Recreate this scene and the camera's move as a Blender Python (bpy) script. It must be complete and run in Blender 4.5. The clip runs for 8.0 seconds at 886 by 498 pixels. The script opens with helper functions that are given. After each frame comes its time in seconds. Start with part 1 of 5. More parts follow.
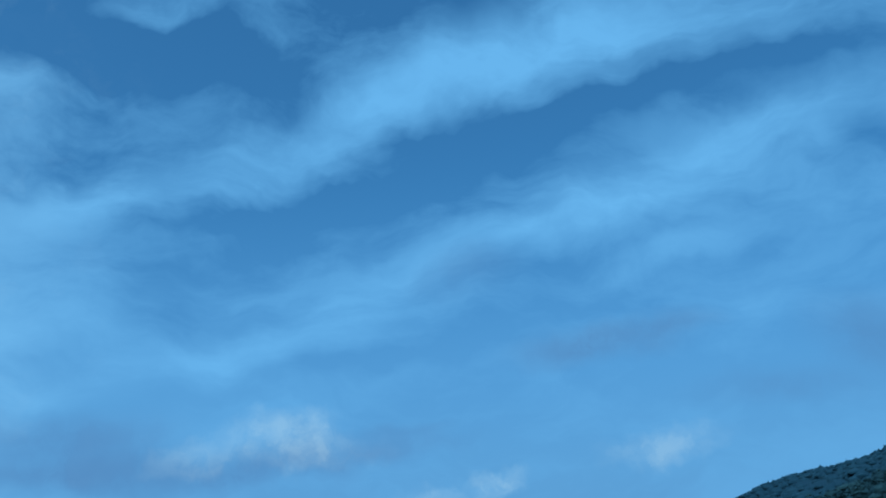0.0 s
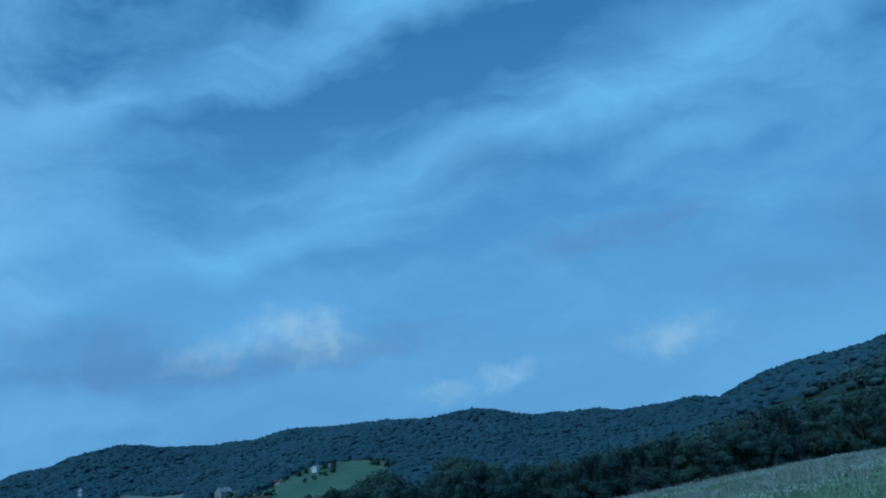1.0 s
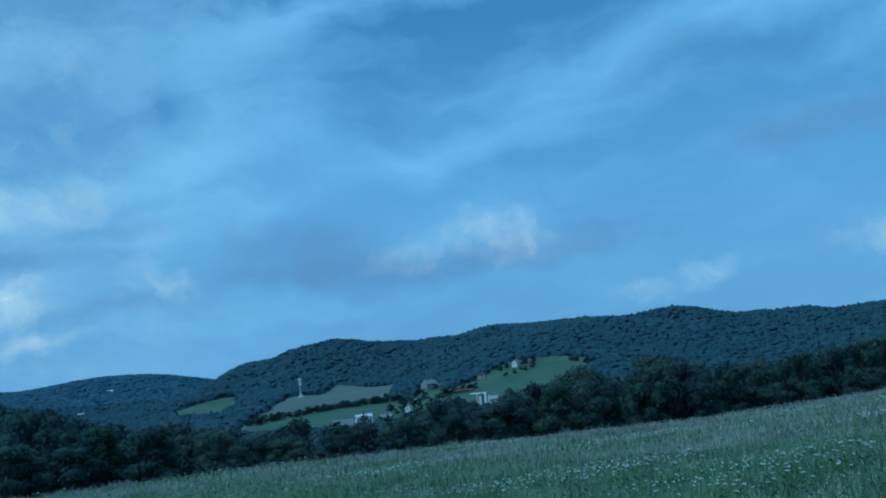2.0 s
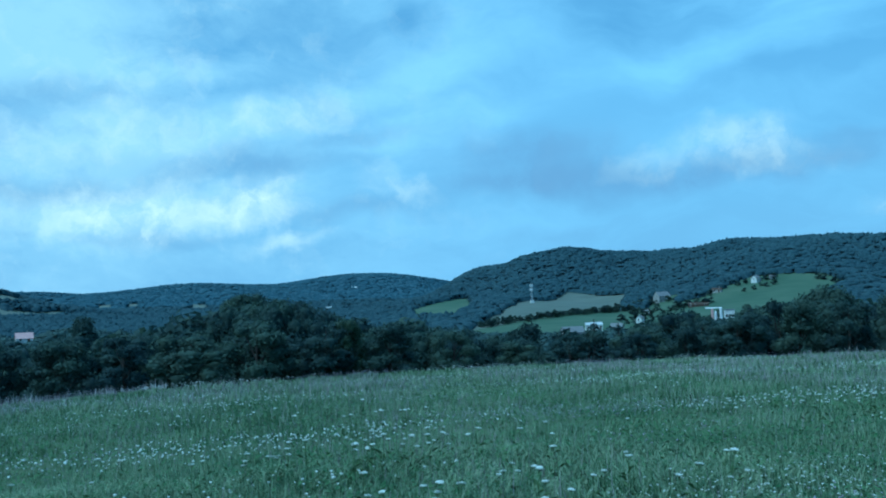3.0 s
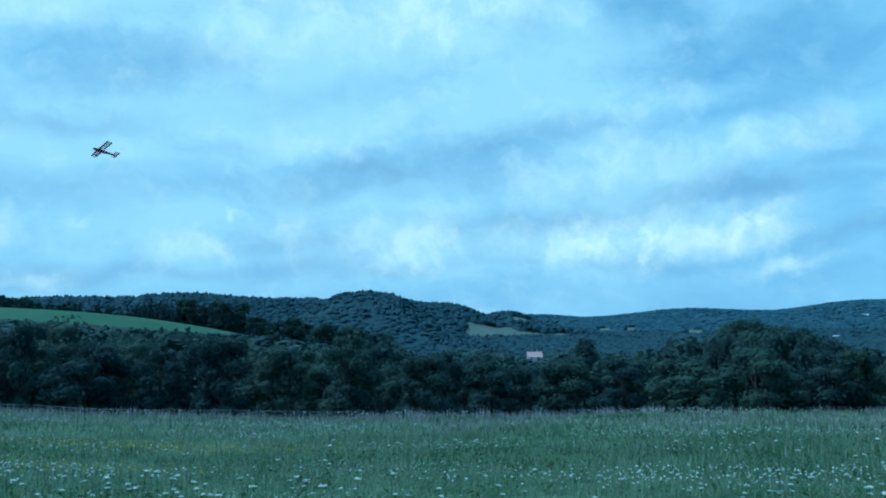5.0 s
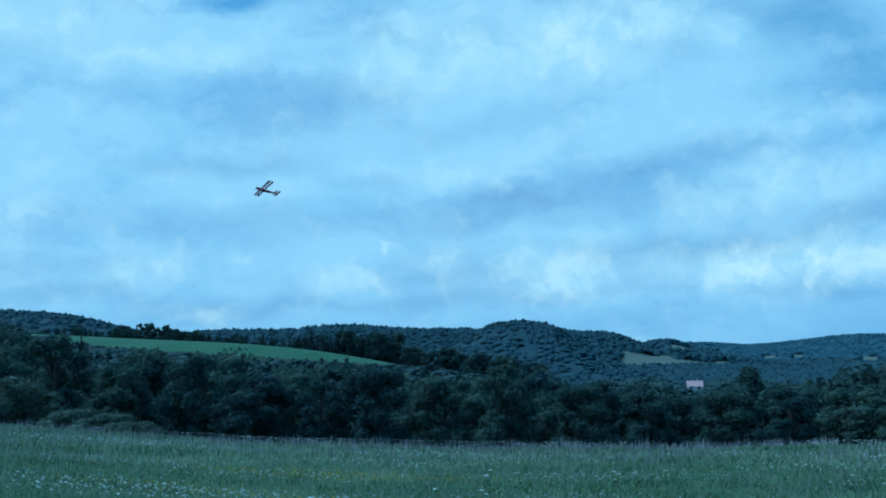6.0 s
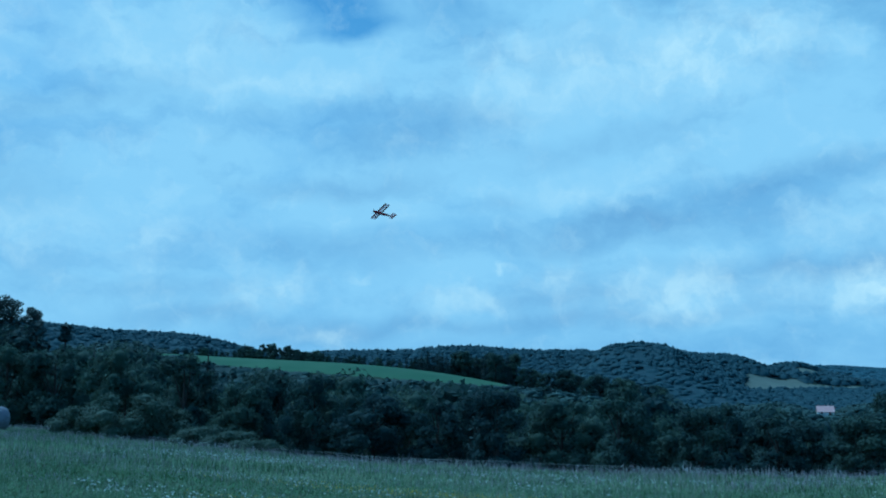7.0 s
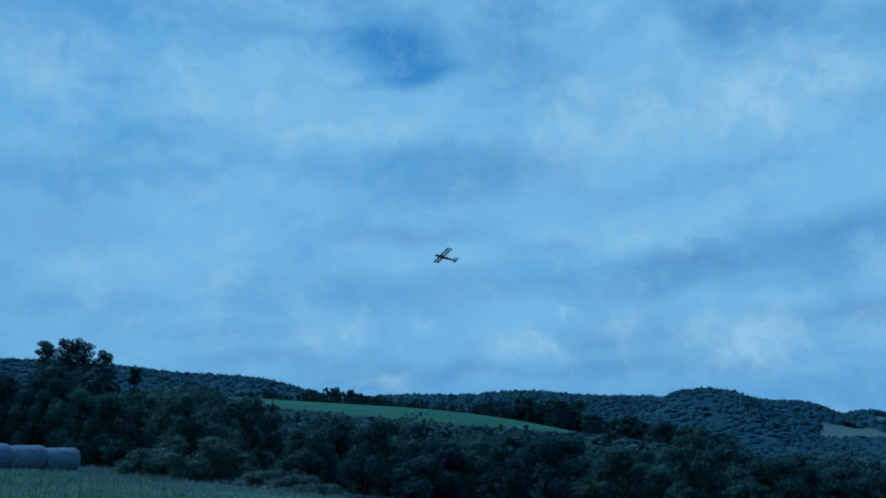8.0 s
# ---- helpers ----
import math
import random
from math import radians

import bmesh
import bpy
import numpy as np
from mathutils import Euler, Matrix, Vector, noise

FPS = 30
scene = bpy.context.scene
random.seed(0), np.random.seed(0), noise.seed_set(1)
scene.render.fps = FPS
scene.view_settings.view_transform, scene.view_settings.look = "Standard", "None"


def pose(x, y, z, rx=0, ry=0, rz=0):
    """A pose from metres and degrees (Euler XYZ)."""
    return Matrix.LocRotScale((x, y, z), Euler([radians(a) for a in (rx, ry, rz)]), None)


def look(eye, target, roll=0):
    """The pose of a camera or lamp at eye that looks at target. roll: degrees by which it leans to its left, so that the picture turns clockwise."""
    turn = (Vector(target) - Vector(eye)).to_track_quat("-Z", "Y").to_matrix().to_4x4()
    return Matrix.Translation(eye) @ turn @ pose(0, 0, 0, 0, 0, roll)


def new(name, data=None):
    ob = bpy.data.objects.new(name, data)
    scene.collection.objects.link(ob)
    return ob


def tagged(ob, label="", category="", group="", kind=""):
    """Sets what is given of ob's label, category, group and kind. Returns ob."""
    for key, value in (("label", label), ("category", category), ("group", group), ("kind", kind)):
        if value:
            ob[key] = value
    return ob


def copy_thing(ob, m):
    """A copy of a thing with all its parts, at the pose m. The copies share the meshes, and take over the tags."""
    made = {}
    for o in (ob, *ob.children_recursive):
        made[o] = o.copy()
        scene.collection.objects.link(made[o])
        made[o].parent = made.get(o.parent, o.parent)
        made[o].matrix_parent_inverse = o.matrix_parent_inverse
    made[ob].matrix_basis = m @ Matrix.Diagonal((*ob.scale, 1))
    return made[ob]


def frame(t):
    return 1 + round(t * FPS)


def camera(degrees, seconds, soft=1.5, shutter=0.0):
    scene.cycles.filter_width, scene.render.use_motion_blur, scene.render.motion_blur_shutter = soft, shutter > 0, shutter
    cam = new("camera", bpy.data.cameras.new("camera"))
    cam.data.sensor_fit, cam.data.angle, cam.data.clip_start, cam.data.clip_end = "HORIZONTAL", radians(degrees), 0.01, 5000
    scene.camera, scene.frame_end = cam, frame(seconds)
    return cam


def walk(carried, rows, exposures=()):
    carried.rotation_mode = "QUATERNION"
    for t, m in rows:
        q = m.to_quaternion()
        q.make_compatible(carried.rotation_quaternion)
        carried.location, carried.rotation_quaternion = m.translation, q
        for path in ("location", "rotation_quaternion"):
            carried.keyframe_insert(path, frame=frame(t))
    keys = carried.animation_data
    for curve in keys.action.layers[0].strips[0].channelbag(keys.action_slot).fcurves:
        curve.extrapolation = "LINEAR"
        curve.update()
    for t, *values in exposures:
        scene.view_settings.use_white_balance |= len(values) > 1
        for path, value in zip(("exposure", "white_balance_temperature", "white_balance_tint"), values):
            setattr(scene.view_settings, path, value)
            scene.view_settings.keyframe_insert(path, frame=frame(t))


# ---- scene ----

# ---- the camera: a hand-held pan from one standing place ----
EYE = (0.0, 0.0, 1.7)
cam = camera(51.06, 8.0, soft=2.0)


def aim(yaw, pitch, lean):
    """Camera pose at the standing place: yaw to the left of +y, pitch up, lean to its left, in degrees."""
    return Matrix.Translation(EYE) @ Euler((0, 0, radians(yaw))).to_matrix().to_4x4() @ pose(0, 0, 0, 90 + pitch) @ pose(0, 0, 0, 0, 0, lean)


WALK = [
    (0.0, 0.00, 19.50, -4.30),
    (0.5, -1.07, 16.42, -4.95),
    (1.0, 0.94, 13.14, -5.22),
    (1.2, 3.24, 12.31, -5.26),
    (2.3, 18.58, 5.77, -3.25),
    (2.5, 22.12, 4.47, -2.52),
    (3.0, 28.29, 2.88, -1.31),
    (3.5, 37.19, 1.27, -0.96),
    (4.0, 44.96, 1.10, -0.85),
    (4.5, 52.18, 1.60, 0.05),
    (5.0, 58.22, 4.78, -0.07),
    (5.2, 60.93, 5.40, -0.05),
    (6.3, 69.08, 7.04, -0.36),
    (6.5, 70.22, 7.30, -0.08),
    (7.0, 74.73, 7.97, -0.06),
    (7.5, 77.40, 9.56, 0.23),
    (8.0, 78.65, 10.67, 0.45),
]
walk(cam, [(t, aim(a, b, c)) for t, a, b, c in WALK], exposures=[
    (0.0, -0.3, 4000, -20), (1.2, -0.32, 4000, -20), (2.5, 0.02, 4070, -26), (3.0, 0.31, 4130, -30), (3.5, 0.32, 4150, -31), (4.5, 0.32, 4150, -31),
    (5.2, 0.26, 4120, -30), (6.5, 0.06, 4000, -27), (7.0, 0.03, 3980, -27), (7.5, -0.02, 3930, -25), (8.0, -0.42, 3800, -22)])

# ---- the lie of the land ----
def polar(az, r):
    """Plan position at az degrees to the left of +y and r metres from the standing place."""
    a = np.radians(az)
    return -np.sin(a) * r, np.cos(a) * r


def smooth(v):
    v = np.clip(v, 0, 1)
    return v * v * (3 - 2 * v)


EDGE_AZ = [-180, -70, -23, 0, 20, 40, 60, 78, 90, 97, 106, 140, 180]
EDGE_R = [120, 110, 84, 60, 50, 43, 40, 43, 52, 68, 78, 120, 120]
SLOPE_AZ = np.arange(-180, 181, 2.0)
SLOPE = np.interp(SLOPE_AZ, [-180, -60, -23, -15, -10, 0, 20, 40, 60, 78, 95, 103, 140, 180],
                  [-0.02, -0.015, -0.006, 0.008, 0.018, 0.034, 0.040, 0.046, 0.056, 0.051, 0.026, 0.013, -0.01, -0.02])
SLOPE = sum(np.roll(SLOPE, k) for k in range(-3, 4)) / 7        # rounded off
HILLS = []


def hill(az, r, height, length, depth, turn=0.0):
    """A rounded hill: length across the line of sight, depth along it."""
    x, y = polar(az, r)
    HILLS.append((x, y, height, length, depth, radians(az + turn)))


FLOOR = -24.0
hill(33, 3000, 96.4, 420, 700)
hill(43, 3100, 76.5, 420, 700)
hill(53, 3300, 61.6, 420, 700)
hill(20.5, 1700, 100.5, 150, 450)
hill(16.5, 1650, 85.5, 110, 450)
hill(25.5, 1750, 72.5, 100, 450)
hill(11, 1350, 85.8, 100, 430)
hill(14.2, 1450, 76.8, 80, 430)
hill(8, 1320, 71.6, 100, 430)
hill(5, 1300, 83.1, 130, 430)
hill(0, 1350, 93.8, 120, 430)
hill(-5, 1400, 78.6, 130, 430)
hill(-11, 1400, 79.1, 130, 430)
hill(-20, 760, 73.6, 120, 260)
hill(-32, 720, 111.4, 160, 260)
hill(-60, 700, 90.7, 300, 260)
hill(23, 950, 18.0, 130, 250)
hill(28, 1050, 22.0, 90, 200)
hill(62.9, 900, 55.5, 76, 170)
hill(58.5, 1500, 52.3, 90, 300)
hill(62, 1350, 59.5, 150, 280)
hill(67, 1150, 53.9, 150, 260)
hill(73.5, 1150, 58.5, 150, 260)
hill(81, 1100, 52.5, 165, 260)
hill(91, 1000, 65.9, 150, 260)
hill(104, 950, 73.5, 170, 260)
hill(97.5, 980, 68.9, 140, 260)
hill(130, 900, 62.5, 300, 260)
hill(93.2, 470, 36.1, 98, 150)
hill(86.3, 432, 30.6, 97, 130)
hill(79.6, 389, 29.2, 117, 120)
hill(54, 1500, 32.5, 130, 200)
hill(52.7, 470, 11.0, 60, 80)
hill(57.2, 1450, 40.4, 60, 250)
hill(54.2, 1500, 40.1, 60, 250)
hill(-7.5, 1500, 72.8, 60, 400)
hill(-13.6, 1150, 69.0, 90, 300)
hill(23.2, 1600, 65.8, 60, 400)
hill(64.8, 900, 37.0, 30, 150)
hill(61.0, 900, 37.6, 30, 150)


def field_edge(az):
    return np.interp(az, EDGE_AZ, EDGE_R)


def land(x, y):
    """Height of the ground."""
    x, y = np.asarray(x, float), np.asarray(y, float)
    r, az = np.hypot(x, y) + 1e-6, np.degrees(np.arctan2(-x, y))
    slope = np.interp(az, SLOPE_AZ, SLOPE)
    edge = field_edge(az)
    past = np.maximum(r - edge, 0)
    near = -np.minimum(r, edge + 30) * slope - 0.0009 * np.maximum(r - 25, 0) ** 1.5 - 0.16 * np.minimum(past, 60)
    near = near + 0.05 * np.sin(x * 0.55 + 1) * np.sin(y * 0.43) * smooth(r / 6)
    total = np.zeros_like(r)
    for hx, hy, h, ln, dp, a in HILLS:
        dx, dy = x - hx, y - hy
        u, v = dx * np.cos(a) + dy * np.sin(a), -dx * np.sin(a) + dy * np.cos(a)
        total = total + (h * np.exp(-(u / ln) ** 2 - (v / dp) ** 2)) ** 4
    far = FLOOR + total ** 0.25 + 1.2 * np.sin(x * 0.021 + 2) * np.sin(y * 0.018)
    w = smooth((r - edge) / 110)
    return near * (1 - w) + far * w

# ---- sky and sun ----
SUN_EL, SUN_AZ = 56.0, 150.0
world = bpy.data.worlds.new("sky")
scene.world = world
world.use_nodes = True
wt = world.node_tree
wt.nodes.clear()


def wnode(kind, **settings):
    n = wt.nodes.new(kind)
    for key, value in settings.items():
        setattr(n, key, value)
    return n


def plug(n, slot, value):
    if isinstance(value, bpy.types.NodeSocket):
        wt.links.new(value, n.inputs[slot])
    elif value is not None:
        n.inputs[slot].default_value = value


def calc(op, a, b=None, c=None, clamp=False):
    n = wnode("ShaderNodeMath", operation=op, use_clamp=clamp)
    for i, v in enumerate((a, b, c)):
        plug(n, i, v)
    return n.outputs[0]


def vec(op, a, b=None, scale=None):
    n = wnode("ShaderNodeVectorMath", operation=op)
    plug(n, 0, a)
    plug(n, 1, b)
    if scale is not None:
        plug(n, 3, scale)
    return n.outputs[0]


def noise_at(v, scale, detail=6.0, rough=0.55, distortion=0.0):
    n = wnode("ShaderNodeTexNoise")
    plug(n, "Vector", v)
    for key, value in (("Scale", scale), ("Detail", detail), ("Roughness", rough), ("Distortion", distortion)):
        plug(n, key, value)
    return n.outputs[0], n.outputs[1]


def ramp_of(v, lo, hi, out_lo=0.0, out_hi=1.0):
    n = wnode("ShaderNodeMapRange", interpolation_type="SMOOTHSTEP")
    for i, value in enumerate((v, lo, hi, out_lo, out_hi)):
        plug(n, i, value)
    return n.outputs[0]


def blend(f, a, b):
    n = wnode("ShaderNodeMix", data_type="RGBA")
    plug(n, 0, f)
    plug(n, 6, a)
    plug(n, 7, b)
    return n.outputs[2]


geo = wnode("ShaderNodeTexCoord").outputs["Generated"]
sep = wnode("ShaderNodeSeparateXYZ")
plug(sep, 0, geo)
sx, sy, sz = sep.outputs
sky_az = calc("MULTIPLY", calc("ARCTAN2", calc("MULTIPLY", sx, -1.0), sy), 57.29578)
sky_el = calc("MULTIPLY", calc("ARCSINE", sz), 57.29578)
comb = wnode("ShaderNodeCombineXYZ")
plug(comb, 0, sky_az), plug(comb, 1, sky_el)
sky_pos = comb.outputs[0]                        # azimuth and elevation, in degrees
ruffle = noise_at(sky_pos, 0.13, 4.0, 0.5)[1]
warped = vec("ADD", sky_pos, vec("SCALE", vec("SUBTRACT", ruffle, (0.5, 0.5, 0.5)), scale=5.0))
ruffle_b = noise_at(sky_pos, 0.42, 6.0, 0.56)[1]
puffed = vec("ADD", sky_pos, vec("SCALE", vec("SUBTRACT", ruffle_b, (0.5, 0.5, 0.5)), scale=3.6))


COVER = {"veil": 0.0, "grey": 0.0, "bright": 0.0}


def cloud(kind, az, el, half_w, half_h, tilt, strength):
    """Adds one cloud or gap: an ellipse on the sky with torn edges; tilt lifts its end at lesser azimuth."""
    crisp = kind == "bright"
    off = vec("SUBTRACT", puffed if crisp else warped, (az, el, 0.0))
    c, n = math.cos(radians(tilt)), math.sin(radians(tilt))
    along, across = wnode("ShaderNodeVectorMath", operation="DOT_PRODUCT"), wnode("ShaderNodeVectorMath", operation="DOT_PRODUCT")
    plug(along, 0, off), plug(along, 1, (c / half_w, -n / half_w, 0.0))
    plug(across, 0, off), plug(across, 1, (n / half_h, c / half_h, 0.0))
    u, v = along.outputs["Value"], across.outputs["Value"]
    far = calc("SQRT", calc("MULTIPLY_ADD", u, u, calc("MULTIPLY", v, v)))
    edge = ramp_of(far, 0.05, 1.6, strength, 0.0)
    COVER[kind] = calc("ADD", COVER[kind], edge)


streak = noise_at(vec("MULTIPLY", warped, (0.45, 1.3, 1.0)), 0.12, 7.0, 0.6, 0.4)[0]
fine = noise_at(puffed, 0.33, 7.0, 0.6)[0]
CLOUD_VEIL, CLOUD_SHEET, CLOUD_GREY, CLOUD_BRIGHT = (3.89, 5.15, 6.80, 1.0), (4.93, 5.49, 6.29, 1.0), (2.41, 2.98, 4.36, 1.0), (8.48, 7.35, 6.71, 1.0)
HORIZON_HAZE = (2.76, 3.62, 5.24, 1.0)
overcast = ramp_of(sky_az, 15.0, 52.0)
haze = ramp_of(sky_el, 0.0, 26.0, 0.95, 0.1)
band = noise_at(vec("MULTIPLY", puffed, (0.35, 1.2, 1.0)), 0.2, 6.0, 0.58)[0]
cloud("veil", 12.9, 24.8, 11.6, 2.1, 15, 0.60)
cloud("veil", -1.5, 29.5, 10.4, 3.0, 16, 0.65)
cloud("veil", -17.3, 30.7, 15.4, 2.8, -5, 0.60)
cloud("veil", -6.3, 20.7, 9.7, 1.9, 13, 0.55)
cloud("veil", -19.4, 23.2, 12.6, 2.6, 10, 0.60)
cloud("veil", -15.3, 18.1, 5.5, 1.0, 11, 0.40)
cloud("veil", 24.1, 21.2, 6.0, 1.7, 24, 0.30)
cloud("veil", 9.8, 14.5, 10.8, 1.0, 6, 0.30)
cloud("veil", 4.7, 17.0, 5.5, 1.4, 16, 0.35)
cloud("veil", 19.0, 33.8, 4.6, 0.8, 10, 0.40)
cloud("veil", 27.4, 28.8, 2.4, 2.1, 8, 0.35)
cloud("veil", -25.3, 19.6, 4.5, 1.4, -3, 0.35)
cloud("veil", -17.5, 13.4, 9.3, 1.2, -0, 0.30)
cloud("veil", -3.5, 25.7, 10.9, 1.6, 11, -0.50)
cloud("veil", 11.1, 22.3, 10.6, 0.9, 6, -0.45)
cloud("veil", -15.6, 28.0, 10.3, 0.8, 2, -0.40)
cloud("veil", 24.6, 31.7, 8.2, 2.1, 8, -0.55)
cloud("veil", 16.4, 31.6, 6.2, 1.7, -5, -0.45)
cloud("veil", -25.3, 27.9, 4.7, 1.0, -1, -0.35)
cloud("veil", -27.3, 22.5, 1.9, 1.4, -15, -0.40)
cloud("veil", 17.6, 14.9, 2.2, 1.7, 0, -0.30)
cloud("veil", 2.4, 13.4, 8.6, 0.8, 4, -0.25)
cloud("veil", 30.7, 13.2, 5.4, 1.4, 4, 0.45)
cloud("veil", 19.8, 12.4, 8.2, 1.2, 9, 0.40)
cloud("veil", 14.3, 9.0, 7.1, 1.4, 6, 0.30)
cloud("veil", 38.4, 14.6, 8.0, 1.2, 11, 0.35)
cloud("veil", 29.8, 17.1, 1.6, 1.9, -0, -0.50)
cloud("veil", 36.7, 18.3, 6.6, 1.2, 7, -0.35)
cloud("veil", -0.4, 9.3, 5.3, 2.1, 4, -0.25)
cloud("veil", 41.4, 12.9, 3.2, 1.0, 8, -0.50)
cloud("veil", 21.7, 12.7, 5.0, 1.4, -1, -0.40)
cloud("veil", 29.6, 9.6, 7.1, 1.4, 9, 0.35)
cloud("veil", 58.0, 14.0, 9.0, 2.1, 2, 0.35)
cloud("veil", 27.4, 4.5, 7.0, 1.0, 2, 0.30)
cloud("veil", 37.6, 15.5, 6.9, 2.1, 7, -0.55)
cloud("veil", 33.5, 8.8, 2.1, 2.1, -4, -0.30)
cloud("veil", 64.7, 17.7, 9.5, 2.4, 2, 0.40)
cloud("veil", 76.5, 12.5, 9.3, 2.4, 9, 0.35)
cloud("veil", 44.9, 19.1, 3.7, 1.4, -8, -0.50)
cloud("veil", 80.1, 21.5, 3.4, 0.6, 3, -0.40)
cloud("veil", 62.4, 19.5, 7.4, 2.4, -3, 0.40)
cloud("veil", 83.8, 17.9, 5.9, 1.4, 4, 0.35)
cloud("veil", 93.3, 12.9, 5.4, 3.5, 5, 0.30)
cloud("veil", 82.2, 23.0, 4.2, 1.9, -21, -0.95)
cloud("veil", 61.5, 23.9, 6.1, 1.1, -6, -0.45)
cloud("veil", 73.4, 22.7, 4.2, 2.1, -1, -0.25)
cloud("veil", 54.9, 16.1, 4.4, 2.8, -6, -0.25)
cloud("veil", 91.8, 19.5, 5.9, 2.4, 5, 0.35)
cloud("veil", 16.0, 13.0, 14.0, 5.0, 8, 0.32)
cloud("veil", 30.0, 16.0, 9.0, 3.0, 4, 0.25)
cloud("veil", 76.0, 19.0, 8.0, 3.5, 0, 0.25)
cloud("grey", -9.3, 12.7, 4.7, 1.3, -0, 0.85)
cloud("grey", -13.9, 13.6, 2.2, 0.9, -8, 0.48)
cloud("grey", -24.4, 11.8, 3.2, 2.1, -10, 0.64)
cloud("grey", -1.5, 17.7, 3.3, 1.6, 5, 0.35)
cloud("grey", 22.4, 8.2, 5.7, 1.6, 2, 0.72)
cloud("grey", 13.2, 6.8, 8.1, 1.1, 1, 0.80)
cloud("grey", -19.6, 8.8, 5.0, 1.0, -2, 0.40)
cloud("grey", 3.8, 8.2, 3.2, 0.6, 2, 0.48)
cloud("grey", 42.0, 8.5, 7.8, 0.9, 2, 0.42)
cloud("grey", 45.7, 3.5, 3.9, 0.5, -1, 0.42)
cloud("grey", 25.0, 6.5, 5.3, 0.7, 2, 0.48)
cloud("grey", 4.4, 7.2, 5.3, 0.6, 3, 0.40)
cloud("grey", 32.5, 9.7, 4.3, 0.6, 2, 0.32)
cloud("grey", 51.3, 6.9, 9.9, 0.8, 2, 0.50)
cloud("grey", 64.5, 3.5, 9.5, 0.6, 2, 0.42)
cloud("grey", 33.7, 5.0, 4.6, 0.7, 3, 0.45)
cloud("grey", 37.3, 8.0, 6.0, 0.6, 2, 0.30)
cloud("grey", 65.1, 8.7, 9.2, 1.0, 5, 0.34)
cloud("grey", 52.6, 12.2, 7.2, 0.8, 7, 0.26)
cloud("grey", 20.7, 4.2, 4.2, 0.5, 4, 0.32)
cloud("grey", 62.9, 10.0, 7.1, 0.7, 3, 0.36)
cloud("grey", 81.0, 8.0, 5.6, 1.3, 3, 0.34)
cloud("grey", 79.4, 3.1, 6.0, 0.7, 1, 0.42)
cloud("grey", 66.7, 4.8, 5.6, 0.6, 1, 0.30)
cloud("grey", 75.9, 14.8, 7.2, 0.9, 9, 0.24)
cloud("grey", 71.5, 10.6, 2.1, 0.5, 12, 0.24)
cloud("grey", 89.8, 3.5, 6.0, 0.6, 1, 0.36)
cloud("grey", 52.4, 11.6, 5.7, 0.7, 5, 0.22)
cloud("grey", 75.4, 16.3, 5.8, 1.0, 1, 0.22)
cloud("grey", 102.9, 10.9, 5.0, 2.8, 5, 0.30)
cloud("grey", 82.4, 11.7, 5.4, 0.6, 1, 0.24)
cloud("grey", 97.4, 16.3, 5.5, 1.0, 11, 0.22)
cloud("grey", 65.7, 14.3, 5.4, 0.8, 5, 0.24)
cloud("grey", 92.4, 4.9, 5.6, 0.8, 2, 0.30)
cloud("bright", 10.2, 8.6, 3.1, 1.5, 1, 0.42)
cloud("bright", -12.5, 6.6, 3.0, 1.0, 4, 0.32)
cloud("bright", -2.4, 5.1, 1.5, 0.8, 15, 0.40)
cloud("bright", 7.2, 7.6, 2.4, 1.0, -3, 0.15)
cloud("bright", 38.5, 11.0, 4.7, 1.3, 9, 0.38)
cloud("bright", 31.9, 7.1, 1.5, 0.9, -1, 0.40)
cloud("bright", 29.7, 6.4, 1.6, 0.6, -2, 0.25)
cloud("bright", 37.8, 3.4, 2.6, 0.7, 5, 0.40)
cloud("bright", 15.5, 7.5, 2.4, 0.8, 7, 0.20)
cloud("bright", 1.9, 4.6, 1.8, 0.7, -4, 0.25)
cloud("bright", 47.1, 5.2, 4.5, 1.7, 1, 0.85)
cloud("bright", 39.8, 6.0, 3.0, 1.2, 11, 0.80)
cloud("bright", 60.1, 5.1, 6.9, 1.6, 3, 0.45)
cloud("bright", 68.1, 6.2, 1.8, 1.0, 2, 0.30)
cloud("bright", 48.5, 9.5, 6.1, 1.9, 6, 0.30)
cloud("bright", 66.0, 11.4, 4.5, 1.3, 8, 0.22)
cloud("bright", 73.7, 4.7, 3.2, 0.9, 1, 0.30)
cloud("bright", 57.6, 18.8, 4.7, 1.6, -0, 0.30)
cloud("bright", 69.3, 17.5, 5.1, 2.4, 3, 0.25)
cloud("bright", 85.7, 5.4, 2.6, 1.1, 10, 0.38)
cloud("bright", 83.8, 17.9, 5.5, 1.0, 4, 0.32)
cloud("bright", 62.8, 19.4, 8.5, 2.1, -2, 0.30)
cloud("bright", 82.7, 2.6, 2.9, 0.7, 0, 0.30)
cloud("bright", 91.6, 8.2, 4.8, 1.5, 7, 0.25)
cloud("bright", 59.0, 17.0, 4.3, 1.1, -3, 0.20)
cloud("bright", 79.8, 6.4, 0.9, 0.3, 1, 0.30)
cloud("bright", 91.8, 19.5, 6.4, 1.9, 5, 0.32)
cloud("bright", 99.1, 8.3, 3.0, 1.5, 4, 0.35)
cloud("bright", 103.7, 20.0, 4.7, 2.4, 9, 0.30)
cloud("bright", 56.5, 20.4, 3.4, 1.5, -7, 0.22)
cloud("bright", 70.7, 7.1, 0.8, 0.3, -1, 0.35)
low = ramp_of(sky_el, 0.5, 7.0, 0.45, 1.0)
